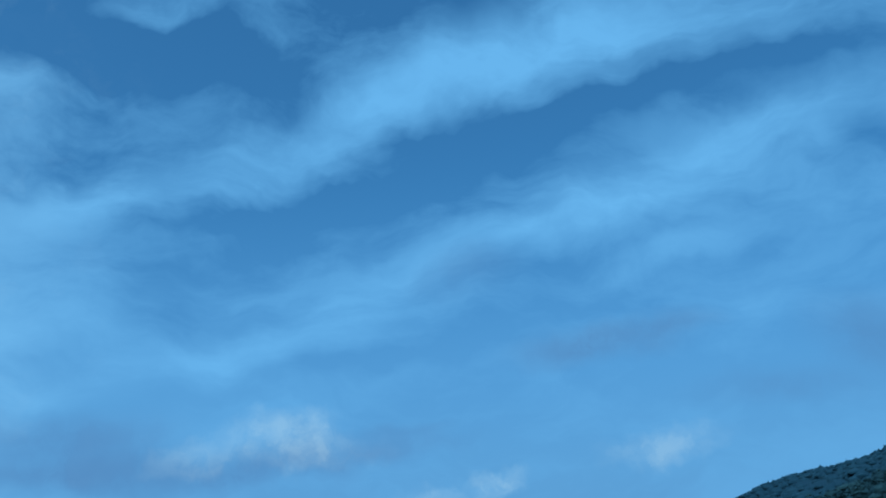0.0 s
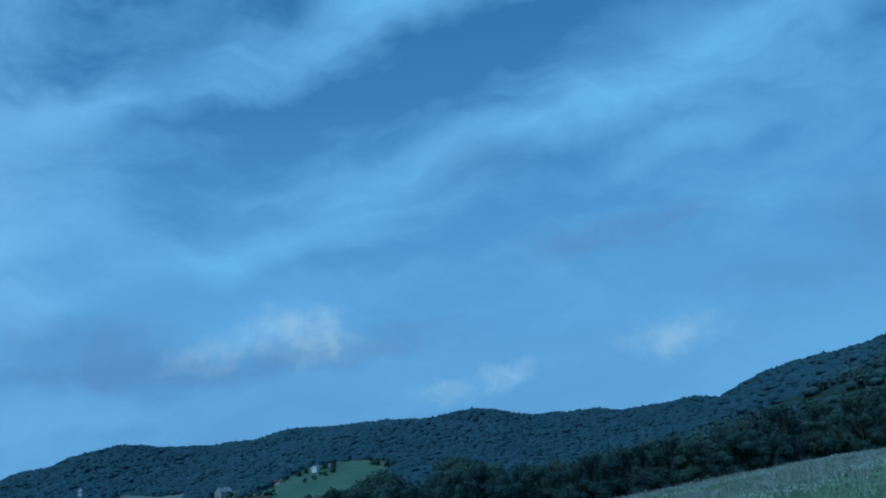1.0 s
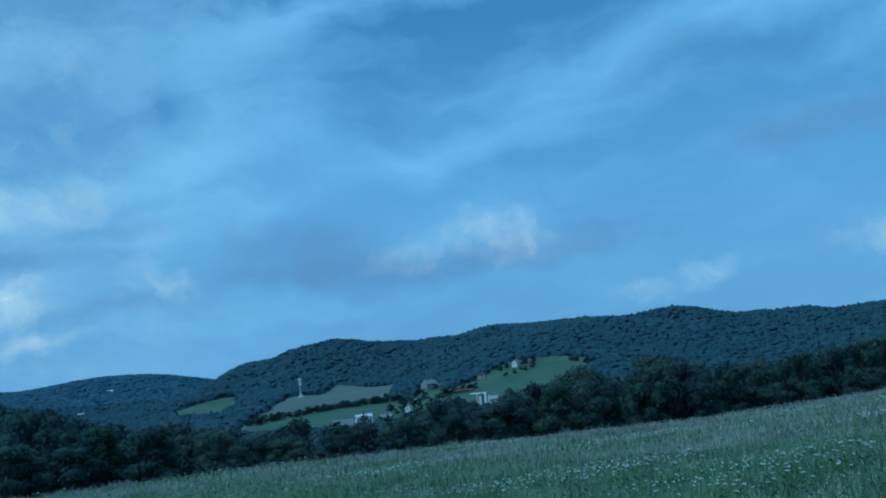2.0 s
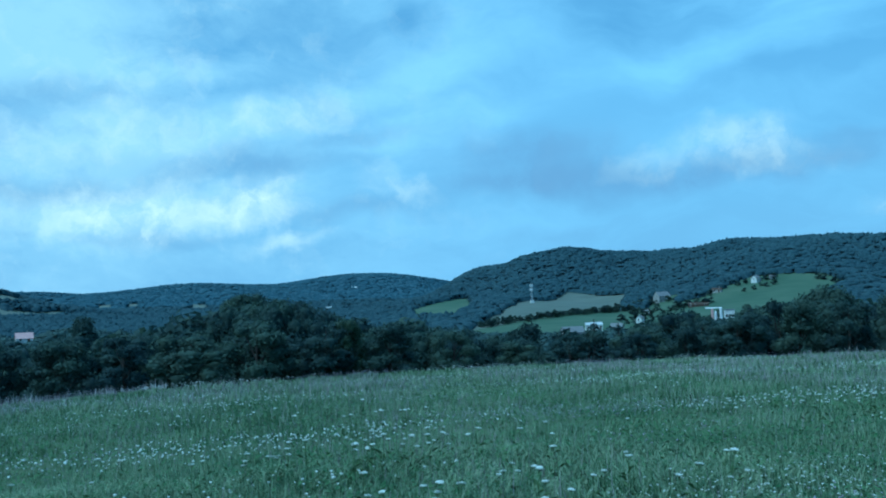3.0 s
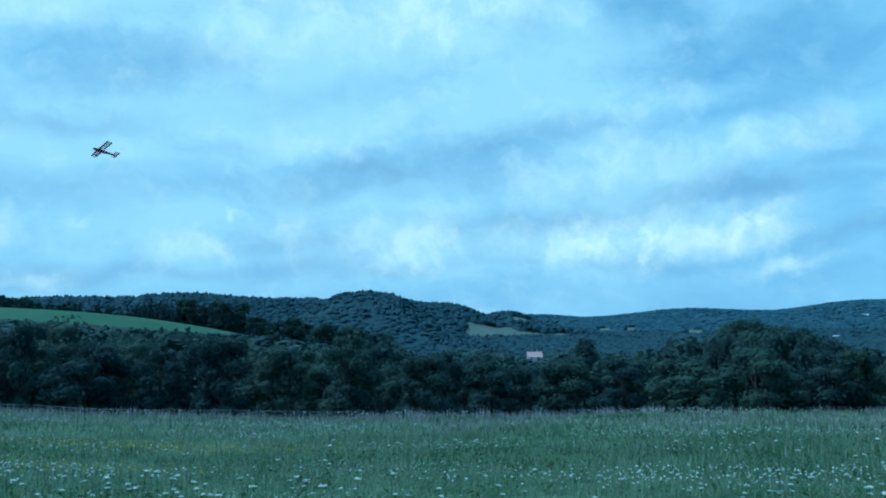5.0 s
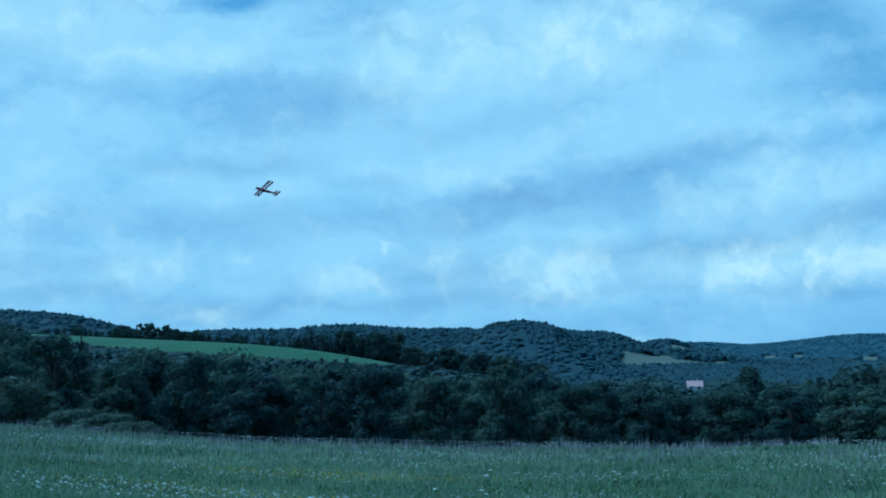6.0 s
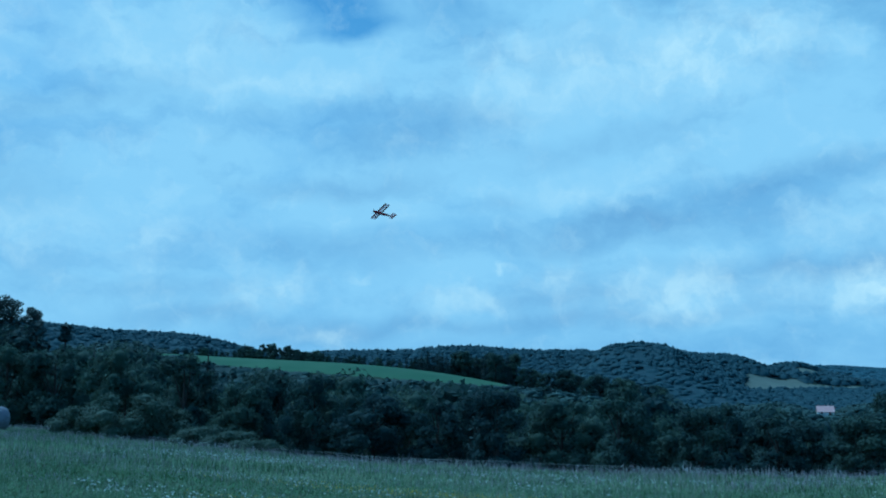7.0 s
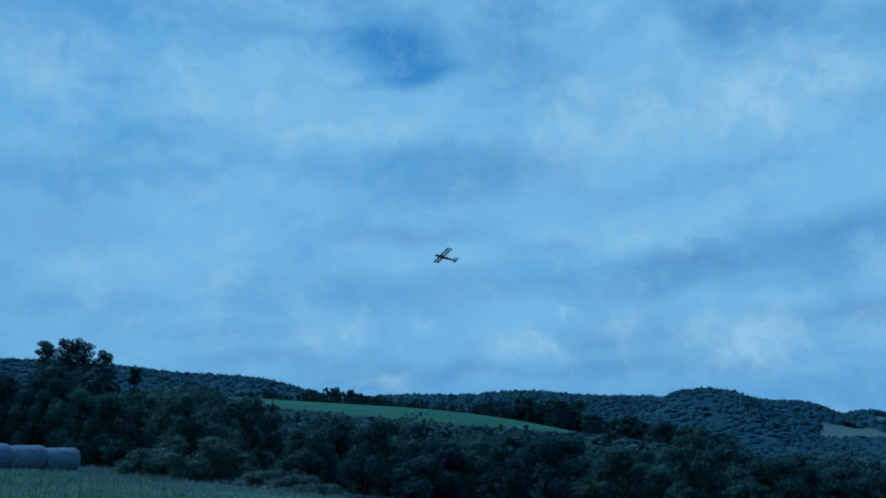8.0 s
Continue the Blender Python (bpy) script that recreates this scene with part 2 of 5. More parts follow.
white_cover = calc("ADD", COVER["veil"], ramp_of(streak, 0.34, 0.66, -0.12, 0.38))
white_cover = calc("ADD", white_cover, calc("MULTIPLY", calc("MULTIPLY", overcast, low), ramp_of(band, 0.3, 0.62, 0.45, 0.8)))
grey_cover = calc("ADD", calc("MULTIPLY", COVER["grey"], ramp_of(fine, 0.3, 0.6, 0.65, 1.1)), calc("MULTIPLY", overcast, ramp_of(band, 0.55, 0.32, 0.0, 0.2)))
bright_cover = calc("ADD", calc("MULTIPLY", COVER["bright"], ramp_of(fine, 0.34, 0.6, 0.3, 1.2)), calc("MULTIPLY", overcast, ramp_of(fine, 0.5, 0.75, 0.0, 0.22)))
nishita = wnode("ShaderNodeTexSky", sky_type="NISHITA", sun_disc=False, sun_elevation=radians(SUN_EL), sun_rotation=radians(-SUN_AZ), air_density=1.0, dust_density=0.6, ozone_density=2.0)
blue = vec("SCALE", nishita.outputs[0], scale=1.0)
veil = calc("MAXIMUM", calc("MINIMUM", white_cover, 1.0), 0.0)
grey = calc("MAXIMUM", calc("MINIMUM", grey_cover, 1.0), 0.0)
glow = calc("MAXIMUM", calc("MINIMUM", bright_cover, 1.0), 0.0)
sky_colour = blend(haze, blue, HORIZON_HAZE)
sky_colour = blend(veil, sky_colour, blend(overcast, CLOUD_VEIL, CLOUD_SHEET))
sky_colour = blend(grey, sky_colour, CLOUD_GREY)
sky_colour = blend(glow, sky_colour, CLOUD_BRIGHT)
# below the horizon the dim land
sky_colour = blend(ramp_of(sky_el, -1.5, -0.2, 1.0, 0.0), sky_colour, (0.5, 0.6, 0.6, 1.0))
bg = wnode("ShaderNodeBackground")
plug(bg, 0, sky_colour)
bg.inputs[1].default_value = 0.10
plug(wnode("ShaderNodeOutputWorld"), 0, bg.outputs[0])

sun = new("sun", bpy.data.lights.new("sun", "SUN"))
sun.data.energy, sun.data.angle, sun.data.color = 1.5, radians(15), (0.97, 0.94, 1.0)
sx_, sy_ = polar(SUN_AZ, 100.0)
sun.matrix_world = look((sx_, sy_, 100 * math.tan(radians(SUN_EL))), (0, 0, 0))

# ---- materials ----
def material(name, dark, light, scale=3.0, rough=0.8, bump=0.0, detail=6.0, metal=0.0, per_island=0.0, per_object=0.0, big=0.12, translucent=0.0, coords="Object"):
    """A surface between two colours by noise at two scales, with optional relief and piece-to-piece variation."""
    m = bpy.data.materials.new(name)
    m.use_nodes = True
    nt = m.node_tree
    b = nt.nodes["Principled BSDF"]
    tc = nt.nodes.new("ShaderNodeTexCoord")
    n1, n2 = nt.nodes.new("ShaderNodeTexNoise"), nt.nodes.new("ShaderNodeTexNoise")
    for n, s in ((n1, scale), (n2, scale * big)):
        nt.links.new(tc.outputs[coords], n.inputs["Vector"])
        n.inputs["Scale"].default_value, n.inputs["Detail"].default_value = s, detail

    def op(kind, a, c):
        k = nt.nodes.new("ShaderNodeMath")
        k.operation = kind
        for i, v in enumerate((a, c)):
            if isinstance(v, bpy.types.NodeSocket):
                nt.links.new(v, k.inputs[i])
            else:
                k.inputs[i].default_value = v
        return k.outputs[0]

    f = op("ADD", op("MULTIPLY", n1.outputs[0], 0.5), op("MULTIPLY", n2.outputs[0], 0.5))
    f = op("ADD", op("MULTIPLY", op("SUBTRACT", f, 0.5), 2.6), 0.5)
    if per_island:
        g = nt.nodes.new("ShaderNodeNewGeometry")
        f = op("ADD", f, op("MULTIPLY", op("SUBTRACT", g.outputs["Random Per Island"], 0.5), per_island))
    if per_object:
        o = nt.nodes.new("ShaderNodeObjectInfo")
        f = op("ADD", f, op("MULTIPLY", op("SUBTRACT", o.outputs["Random"], 0.5), per_object))
    r = nt.nodes.new("ShaderNodeValToRGB")
    r.color_ramp.elements[0].color, r.color_ramp.elements[1].color = (*dark, 1), (*light, 1)
    nt.links.new(f, r.inputs[0])
    nt.links.new(r.outputs[0], b.inputs["Base Color"])
    b.inputs["Roughness"].default_value, b.inputs["Metallic"].default_value = rough, metal
    b.inputs["Specular IOR Level"].default_value = 0.3
    if bump:
        k = nt.nodes.new("ShaderNodeBump")
        k.inputs["Strength"].default_value = bump
        nt.links.new(n1.outputs[0], k.inputs["Height"])
        nt.links.new(k.outputs[0], b.inputs["Normal"])
    if translucent:
        t, mix = nt.nodes.new("ShaderNodeBsdfTranslucent"), nt.nodes.new("ShaderNodeMixShader")
        nt.links.new(r.outputs[0], t.inputs[0])
        mix.inputs[0].default_value = translucent
        nt.links.new(b.outputs[0], mix.inputs[1])
        nt.links.new(t.outputs[0], mix.inputs[2])
        nt.links.new(mix.outputs[0], nt.nodes["Material Output"].inputs[0])
    return m


M_FIELD = material("meadow_soil", (0.05, 0.08, 0.035), (0.14, 0.17, 0.09), 1.3, 0.95, 0.5)
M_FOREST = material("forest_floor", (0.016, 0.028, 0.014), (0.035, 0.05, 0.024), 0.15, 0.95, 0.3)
M_GREEN = material("mown_meadow", (0.058, 0.098, 0.056), (0.112, 0.148, 0.092), 0.045, 0.95, 0.2, big=0.3)
M_PALE = material("dry_meadow", (0.105, 0.125, 0.10), (0.165, 0.18, 0.15), 0.05, 0.95, 0.2, big=0.3)
M_PASTURE = material("green_pasture", (0.046, 0.100, 0.050), (0.086, 0.146, 0.074), 0.05, 0.95, 0.2, big=0.3)
M_GRASS = material("grass_blade", (0.065, 0.118, 0.048), (0.39, 0.455, 0.285), 0.9, 0.7, per_island=1.25, big=0.25, translucent=0.25)
M_HERB = material("herb_leaf", (0.045, 0.10, 0.03), (0.15, 0.23, 0.09), 1.5, 0.6, per_island=0.7, translucent=0.2)
M_SEED = material("seed_head", (0.26, 0.21, 0.24), (0.50, 0.45, 0.46), 0.5, 0.8, per_island=1.0)
M_LEAF = material("broad_leaf", (0.036, 0.058, 0.062), (0.092, 0.126, 0.092), 0.35, 0.8, per_island=0.5, per_object=0.9, translucent=0.35)
M_LEAF_LIGHT = material("light_leaf", (0.042, 0.068, 0.042), (0.078, 0.11, 0.062), 0.35, 0.6, per_island=0.7, translucent=0.25)
M_LEAF_GREY = material("willow_leaf", (0.06, 0.085, 0.06), (0.14, 0.17, 0.13), 0.6, 0.7, per_island=0.8, translucent=0.2)
M_NEEDLE = material("needle", (0.022, 0.038, 0.040), (0.050, 0.074, 0.072), 0.5, 0.7, per_island=0.6, per_object=0.4)
# Woods on the hills: bluish haze of distance is put into the base colour.
M_WOODS = material("hazy_crowns", (0.028, 0.051, 0.066), (0.053, 0.085, 0.100), 0.06, 0.95, 0.12, per_island=0.45, big=0.1)
# Dark colour stands in for the shade between the valley crowns.
M_GAP_SHADE = material("crown_gap_shade", (0.020, 0.034, 0.034), (0.044, 0.064, 0.060), 0.4, 0.95, 0.6)
# Sheet under the hill crowns, tinted with the same blue haze.
M_HILLSIDE = material("hazy_hillside", (0.026, 0.048, 0.060), (0.046, 0.074, 0.090), 0.1, 0.95, 0.4, big=0.1)
# Farthest ridge: paler, bluer base colour paints in the haze of distance.
M_WOODS_HAZY = material("hazy_ridge", (0.042, 0.078, 0.106), (0.062, 0.106, 0.136), 0.05, 0.95, 0.3, per_island=0.4)
# Valley crowns: a slighter blue tint for haze is put into the colour.
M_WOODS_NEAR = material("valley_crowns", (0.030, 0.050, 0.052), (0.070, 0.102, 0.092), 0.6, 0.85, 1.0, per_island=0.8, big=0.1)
M_BARK = material("bark", (0.03, 0.026, 0.022), (0.08, 0.07, 0.06), 6.0, 0.9, 0.8)
M_DEADWOOD = material("bleached_bark", (0.16, 0.15, 0.13), (0.3, 0.28, 0.25), 5.0, 0.9, 0.5)
M_UMBEL = material("umbel", (0.62, 0.64, 0.58), (0.8, 0.8, 0.76), 40.0, 0.8, per_island=0.5)
M_STEM = material("stem", (0.05, 0.09, 0.03), (0.12, 0.16, 0.06), 10.0, 0.7)
M_YELLOW = material("yellow_petal", (0.55, 0.42, 0.03), (0.75, 0.6, 0.08), 20.0, 0.7, per_island=0.5)
M_PURPLE = material("purple_petal", (0.34, 0.27, 0.40), (0.58, 0.50, 0.64), 20.0, 0.8, per_island=0.6)
M_WALL = material("lime_plaster", (0.62, 0.61, 0.58), (0.78, 0.77, 0.74), 0.8, 0.85, 0.1)
M_WALL_GREY = material("grey_plaster", (0.28, 0.27, 0.26), (0.4, 0.39, 0.37), 0.8, 0.9, 0.1)
M_ROOF = material("clay_tile", (0.085, 0.062, 0.055), (0.14, 0.10, 0.09), 2.0, 0.85, 0.3)
M_ROOF_PINK = material("faded_sheet_roof", (0.5, 0.3, 0.29), (0.62, 0.42, 0.4), 0.6, 0.6, 0.1)
M_ROOF_GREY = material("cement_slate", (0.16, 0.16, 0.17), (0.28, 0.28, 0.28), 1.2, 0.8, 0.2)
M_ROOF_WHITE = material("pale_sheet_roof", (0.56, 0.56, 0.57), (0.68, 0.68, 0.69), 1.2, 0.6, 0.1)
M_PANE = material("dark_pane", (0.02, 0.025, 0.03), (0.035, 0.04, 0.045), 2.0, 0.15)
M_FRAME = material("painted_frame", (0.55, 0.55, 0.53), (0.7, 0.7, 0.68), 3.0, 0.6)
M_STEEL = material("galvanised_steel", (0.42, 0.43, 0.44), (0.58, 0.59, 0.6), 4.0, 0.45, metal=0.6)
M_WHITE = material("white_paint", (0.7, 0.7, 0.7), (0.82, 0.82, 0.82), 4.0, 0.5)
M_DARK_WOOD = material("dark_boards", (0.05, 0.035, 0.03), (0.11, 0.08, 0.06), 3.0, 0.85, 0.3)
# Wrap darkened in its base colour for the shade the bales stand in.
M_WRAP = material("bale_wrap", (0.13, 0.13, 0.17), (0.25, 0.25, 0.30), 5.0, 0.55, 0.5)
M_STRAW = material("straw_end", (0.2, 0.17, 0.1), (0.36, 0.31, 0.2), 18.0, 0.95, 0.8)
M_TAPE = material("fence_tape", (0.36, 0.36, 0.35), (0.5, 0.5, 0.48), 8.0, 0.6)
M_RED = material("red_film", (0.42, 0.03, 0.04), (0.55, 0.06, 0.07), 6.0, 0.35)
M_MAROON = material("maroon_film", (0.14, 0.02, 0.03), (0.22, 0.035, 0.05), 6.0, 0.35)
M_CREAM = material("pale_film", (0.76, 0.72, 0.74), (0.84, 0.80, 0.82), 6.0, 0.35, translucent=0.75)
M_BLACK = material("black_plastic", (0.012, 0.012, 0.014), (0.03, 0.03, 0.032), 8.0, 0.4)

# ---- helpers for meshes ----
def part(name, bm, mat, parent=None, label=""):
    """Links a bmesh as one mesh object under a thing or a part."""
    me = bpy.data.meshes.new(name)
    bm.to_mesh(me)
    bm.free()
    me.materials.append(mat)
    ob = new(name, me)
    ob.parent = parent
    return tagged(ob, label)


def thing(name, label, category, group="", kind="", at=None):
    ob = new(name)
    ob.empty_display_size = 0.2
    tagged(ob, label, category, group, kind)
    if at is not None:
        ob.matrix_basis = at
    return ob


def mesh_of(name, verts, tris, mats, index=None):
    """A mesh from arrays of corners and triangles."""
    me = bpy.data.meshes.new(name)
    verts, tris = np.asarray(verts, np.float32).reshape(-1, 3), np.asarray(tris, np.int32).reshape(-1, 3)
    me.vertices.add(len(verts))
    me.vertices.foreach_set("co", verts.ravel())
    me.loops.add(tris.size)
    me.loops.foreach_set("vertex_index", tris.ravel())
    me.polygons.add(len(tris))
    me.polygons.foreach_set("loop_start", np.arange(0, tris.size, 3, dtype=np.int32))
    me.polygons.foreach_set("loop_total", np.full(len(tris), 3, np.int32))
    for m in mats:
        me.materials.append(m)
    if index is not None:
        me.polygons.foreach_set("material_index", np.asarray(index, np.int32))
    me.update()
    me.validate()
    return me


def box(bm, size, m=Matrix(), bevel=0.0):
    got = bmesh.ops.create_cube(bm, size=1, matrix=m @ Matrix.Diagonal((*size, 1)))
    if bevel:
        edges = {e for v in got["verts"] for e in v.link_edges}
        bmesh.ops.bevel(bm, geom=list(edges), offset=bevel, segments=2, affect="EDGES", profile=0.5)


def rod(bm, a, b, r1, r2=None, seg=8):
    a, b = Vector(a), Vector(b)
    d = b - a
    m = Matrix.Translation((a + b) / 2) @ d.to_track_quat("Z", "Y").to_matrix().to_4x4()
    bmesh.ops.create_cone(bm, cap_ends=True, segments=seg, radius1=r1, radius2=r1 if r2 is None else r2, depth=d.length, matrix=m)


def copy_at(proto, m):
    """A copy of a thing at exactly that pose and scale."""
    made = copy_thing(proto, m)
    made.matrix_basis = m
    return made


def ground_z(x, y):
    return float(land(x, y))


def at_polar(az, r, lift=0.0):
    x, y = polar(az, r)
    return Vector((float(x), float(y), ground_z(x, y) + lift))


# ---- land use ----
MEADOWS = []


def meadow(kind, *corners):
    """A clearing: its corners as (azimuth, distance)."""
    MEADOWS.append((kind, corners))


meadow(2, (27.4, 600), (24.5, 800), (20.7, 1174), (17, 1060), (17.5, 790), (22, 700), (26, 620))
meadow(1, (27.0, 600), (24, 690), (20, 780), (16, 800), (13, 830), (9.9, 915), (8.4, 915), (6.1, 905), (4.6, 850), (7.5, 690), (12, 560), (20, 500), (27, 520))
meadow(1, (16.0, 795), (16.0, 885), (14.2, 885), (14.2, 795))
meadow(1, (30.4, 930), (28.5, 970), (26.8, 1020), (26.4, 860), (27.7, 760), (30.2, 790))
meadow(2, (56.9, 1235), (55.5, 1300), (54.2, 1330), (53.6, 1290), (52, 1340), (50.4, 1400), (50.4, 1320), (52, 1240), (54, 1140), (56, 1055), (56.9, 1040))
meadow(2, (54.0, 1450), (52.6, 1490), (52.4, 1410), (54.0, 1365))
meadow(2, (51.9, 1510), (50.2, 1540), (50.2, 1440), (51.9, 1425))
meadow(2, (58.2, 1085), (57.1, 1080), (57.1, 1040), (58.2, 1040))
meadow(2, (53.6, 2790), (50.9, 2760), (50.9, 2680), (53.6, 2700))
meadow(2, (48.9, 2420), (47.9, 2420), (47.9, 2200), (48.9, 2200))
meadow(2, (47.2, 2390), (46.4, 2390), (46.4, 2170), (47.2, 2170))
meadow(2, (43.6, 2260), (42.6, 2260), (42.6, 2000), (43.6, 2000))
meadow(3, (92.4, 399), (92.4, 480), (86, 440), (80, 415), (74, 405), (69.6, 395), (69.6, 350), (72, 343), (76, 336), (80, 340), (84, 352), (88, 373))


def use_of(az, r):
    """0 wood, 1 green meadow, 2 dry meadow, 3 pasture."""
    az, r = np.broadcast_arrays(np.asarray(az, float), np.asarray(r, float))
    kind = np.zeros(az.shape, int)
    for k, corners in MEADOWS:
        inside = np.zeros(az.shape, bool)
        for (a1, r1), (a2, r2) in zip(corners, corners[1:] + corners[:1]):
            if a1 != a2:
                cross = ((a1 > az) != (a2 > az)) & (r < (r2 - r1) * (az - a1) / (a2 - a1) + r1)
                inside ^= cross
        kind[inside] = k
    return kind


# ---- the ground: one sheet to the horizon ----
az_steps = np.r_[np.arange(-180, -45, 3.0), np.arange(-45, 120, 0.4), np.arange(120, 180, 3.0)]
r_steps = np.r_[0.4, 1.2, np.geomspace(2.2, 300, 90)[:-1], np.geomspace(300, 1300, 130)[:-1], np.geomspace(1300, 4900, 50)]
ga, gr = np.meshgrid(az_steps, r_steps)
gx, gy = polar(ga, gr)
na, nr = len(az_steps), len(r_steps)
gv = np.stack([gx, gy, land(gx, gy)], -1).reshape(-1, 3)
i, j = np.meshgrid(np.arange(na), np.arange(nr - 1))
a0, a1 = j * na + i, j * na + (i + 1) % na
b0, b1 = a0 + na, a1 + na
gt = np.stack([np.stack([a0, b0, b1], -1), np.stack([a0, b1, a1], -1)], 2).reshape(-1, 3)
mid = gv[gt].mean(1)
mr, ma = np.hypot(mid[:, 0], mid[:, 1]), np.degrees(np.arctan2(-mid[:, 0], mid[:, 1]))
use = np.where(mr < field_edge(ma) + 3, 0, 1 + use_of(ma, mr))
cap = len(gv)
gv = np.vstack([gv, [0, 0, ground_z(0, 0)]])
fan = np.stack([np.full(na, cap), np.arange(na), (np.arange(na) + 1) % na], 1)
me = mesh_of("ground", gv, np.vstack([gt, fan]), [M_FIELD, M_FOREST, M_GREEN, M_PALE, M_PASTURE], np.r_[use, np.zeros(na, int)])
me.polygons.foreach_set("use_smooth", np.ones(len(me.polygons), bool))
tagged(new("ground", me), "rolling ground of meadow, forest floor and mown fields", "ground", kind="structure")

# ---- far woods ----
rng = np.random.default_rng(5)


def crown_top(az):
    """Elevation to which the trees of the belt rise, in degrees."""
    return np.interp(az, [-32, -18, -8, -4, 0, 4, 8, 12, 16, 21, 26, 30, 34, 36.5, 38, 41, 42.5, 47, 51, 52.6, 54.2, 58, 64, 68, 74, 82, 88, 91, 94, 97, 102, 110],
                     [2.6, 1.8, 0.3, -0.1, 0.2, 0.1, -0.7, -1.4, -1.7, -2.2, -2.2, -1.3, -1.1, -0.8, 0.0, 0.0, -0.8, -0.9, -1.4, -2.3, -1.5, -0.8, -0.5, -0.6, -0.22, 0.34, 0.86, 1.5, 2.8, 3.35, 3.6, 3.7])


def crowns(name, az_lo, az_hi, r_lo, r_hi, spacing, conifers, label, sides, mat, per=0, spray=0.1):
    """A wood of lumpy crowns and pointed conifers on the slopes, joined."""
    r_list, a_list, r = [], [], r_lo
    while r < r_hi:
        s = spacing * max(1.0, r / 1000)
        arc = np.radians(az_hi - az_lo) * r
        n = int(arc / s)
        a_list.append(rng.uniform(az_lo, az_hi, n))
        r_list.append(r + rng.uniform(-0.7, 0.7, n) * s)
        r += s * 0.95
    a, r = np.concatenate(a_list), np.concatenate(r_list)
    keep = use_of(a, r) == 0
    # leave out hollows that lie hidden behind a nearer rise
    rs, grid = np.geomspace(60, r_hi, 120), np.arange(az_lo - 1, az_hi + 1.01, 0.25)
    x, y = polar(grid[:, None], rs[None])
    seen = np.maximum.accumulate(np.degrees(np.arctan2(land(x, y) - 1.7, rs[None])), axis=1)
    x, y = polar(a, r)
    z = land(x, y)
    own = np.degrees(np.arctan2(z + 12 - 1.7, r))
    ahead = seen[np.clip(((a - grid[0]) / 0.25).round().astype(int), 0, len(grid) - 1), np.clip(np.searchsorted(rs, r - 20) - 1, 0, len(rs) - 1)]
    keep &= own > ahead - 0.15
    a, r, x, y, z = a[keep], r[keep], x[keep], y[keep], z[keep]
    n = len(a)
    pointed = rng.random(n) < conifers(a, r)
    wide = spacing * np.maximum(1.0, r / 1000) * rng.uniform(1.0, 1.75, n)
    high = np.where(pointed, rng.uniform(5.8, 8.2, n), rng.uniform(4.8, 6.8, n)) * np.clip(r / 1000, 0.85, 1.2)
    if r_hi < 700:
        room = 1.7 + r * np.tan(np.radians(crown_top(a))) - z
        open_side = (a < 4) | (a > 93)
        high = np.where(room > 2.5, np.minimum(high, room * rng.uniform(0.7, 1.06, n)), np.where((room < -1) & open_side, high, 0))
        fit = high > 2.4
        a, r, x, y, z, pointed, wide, high = (q[fit] for q in (a, r, x, y, z, pointed, wide, high))
        n = len(a)
    # each crown is a lumpy closed dome, or a pointed one for a conifer
    near = r_hi < 700
    k = sides
    levels = ((0.05, 0.80, 0.60), (0.45, 1.0, 0.55), (0.80, 0.72, 0.28)) if near else ((0.08, 0.95, 0.62), (0.66, 0.80, 0.34))
    ang = np.arange(k) * 2 * np.pi / k
    rows = []
    for f, wide_f, point_f in levels:
        reach = (wide * 0.62)[:, None] * np.where(pointed[:, None], point_f, wide_f) * rng.uniform(0.85, 1.15, (n, k))
        th = ang[None] + rng.uniform(0, 6.28, n)[:, None]
        up = (high * f)[:, None] * rng.uniform(0.85, 1.12, (n, k))
        rows.append(np.stack([x[:, None] + np.cos(th) * reach, y[:, None] + np.sin(th) * reach, z[:, None] + up], -1))
    tip = np.stack([x + rng.normal(0, 0.4, n), y + rng.normal(0, 0.4, n), z + high], -1)[:, None]
    v = np.concatenate(rows + [tip], 1)
    faces = []
    for lv in range(len(levels) - 1):
        for q in range(k):
            q2 = (q + 1) % k
            faces += [(lv * k + q, lv * k + q2, lv * k + k + q2), (lv * k + q, lv * k + k + q2, lv * k + k + q)]
    top_row = (len(levels) - 1) * k
    faces += [(top_row + q, top_row + (q + 1) % k, top_row + k) for q in range(k)]
    tris = (np.array(faces)[None] + v.shape[1] * np.arange(n)[:, None, None]).reshape(-1, 3)
    v = v.reshape(-1, 3)
    if per:
        # leaf sprays loosen the outline
        d = rng.normal(size=(n, per, 3))
        d[..., 2] = np.abs(d[..., 2])
        d /= np.linalg.norm(d, axis=2)[..., None]
        reach = np.where(pointed[:, None], 0.58 * (1 - d[..., 2] * 0.85), 0.64) * wide[:, None] * rng.uniform(0.8, 1.12, (n, per))
        p = np.stack([x[:, None] + d[..., 0] * reach, y[:, None] + d[..., 1] * reach, z[:, None] + (0.25 + 0.78 * d[..., 2]) * high[:, None]], -1).reshape(-1, 3)
        m_ = len(p)
        nn = d.reshape(-1, 3) + [0, 0, 0.45] + rng.normal(size=(m_, 3)) * 0.35
        t_ = np.cross(nn, rng.normal(size=(m_, 3)))
        t_ /= np.linalg.norm(t_, axis=1)[:, None]
        b_ = np.cross(nn, t_)
        b_ /= np.linalg.norm(b_, axis=1)[:, None]
        s_ = (np.repeat(wide, per) * spray * rng.uniform(0.6, 1.4, m_))[:, None]
        w = np.stack([p - t_ * s_ - b_ * s_ * 0.5, p + b_ * s_, p + t_ * s_ - b_ * s_ * 0.5], 1).reshape(-1, 3)
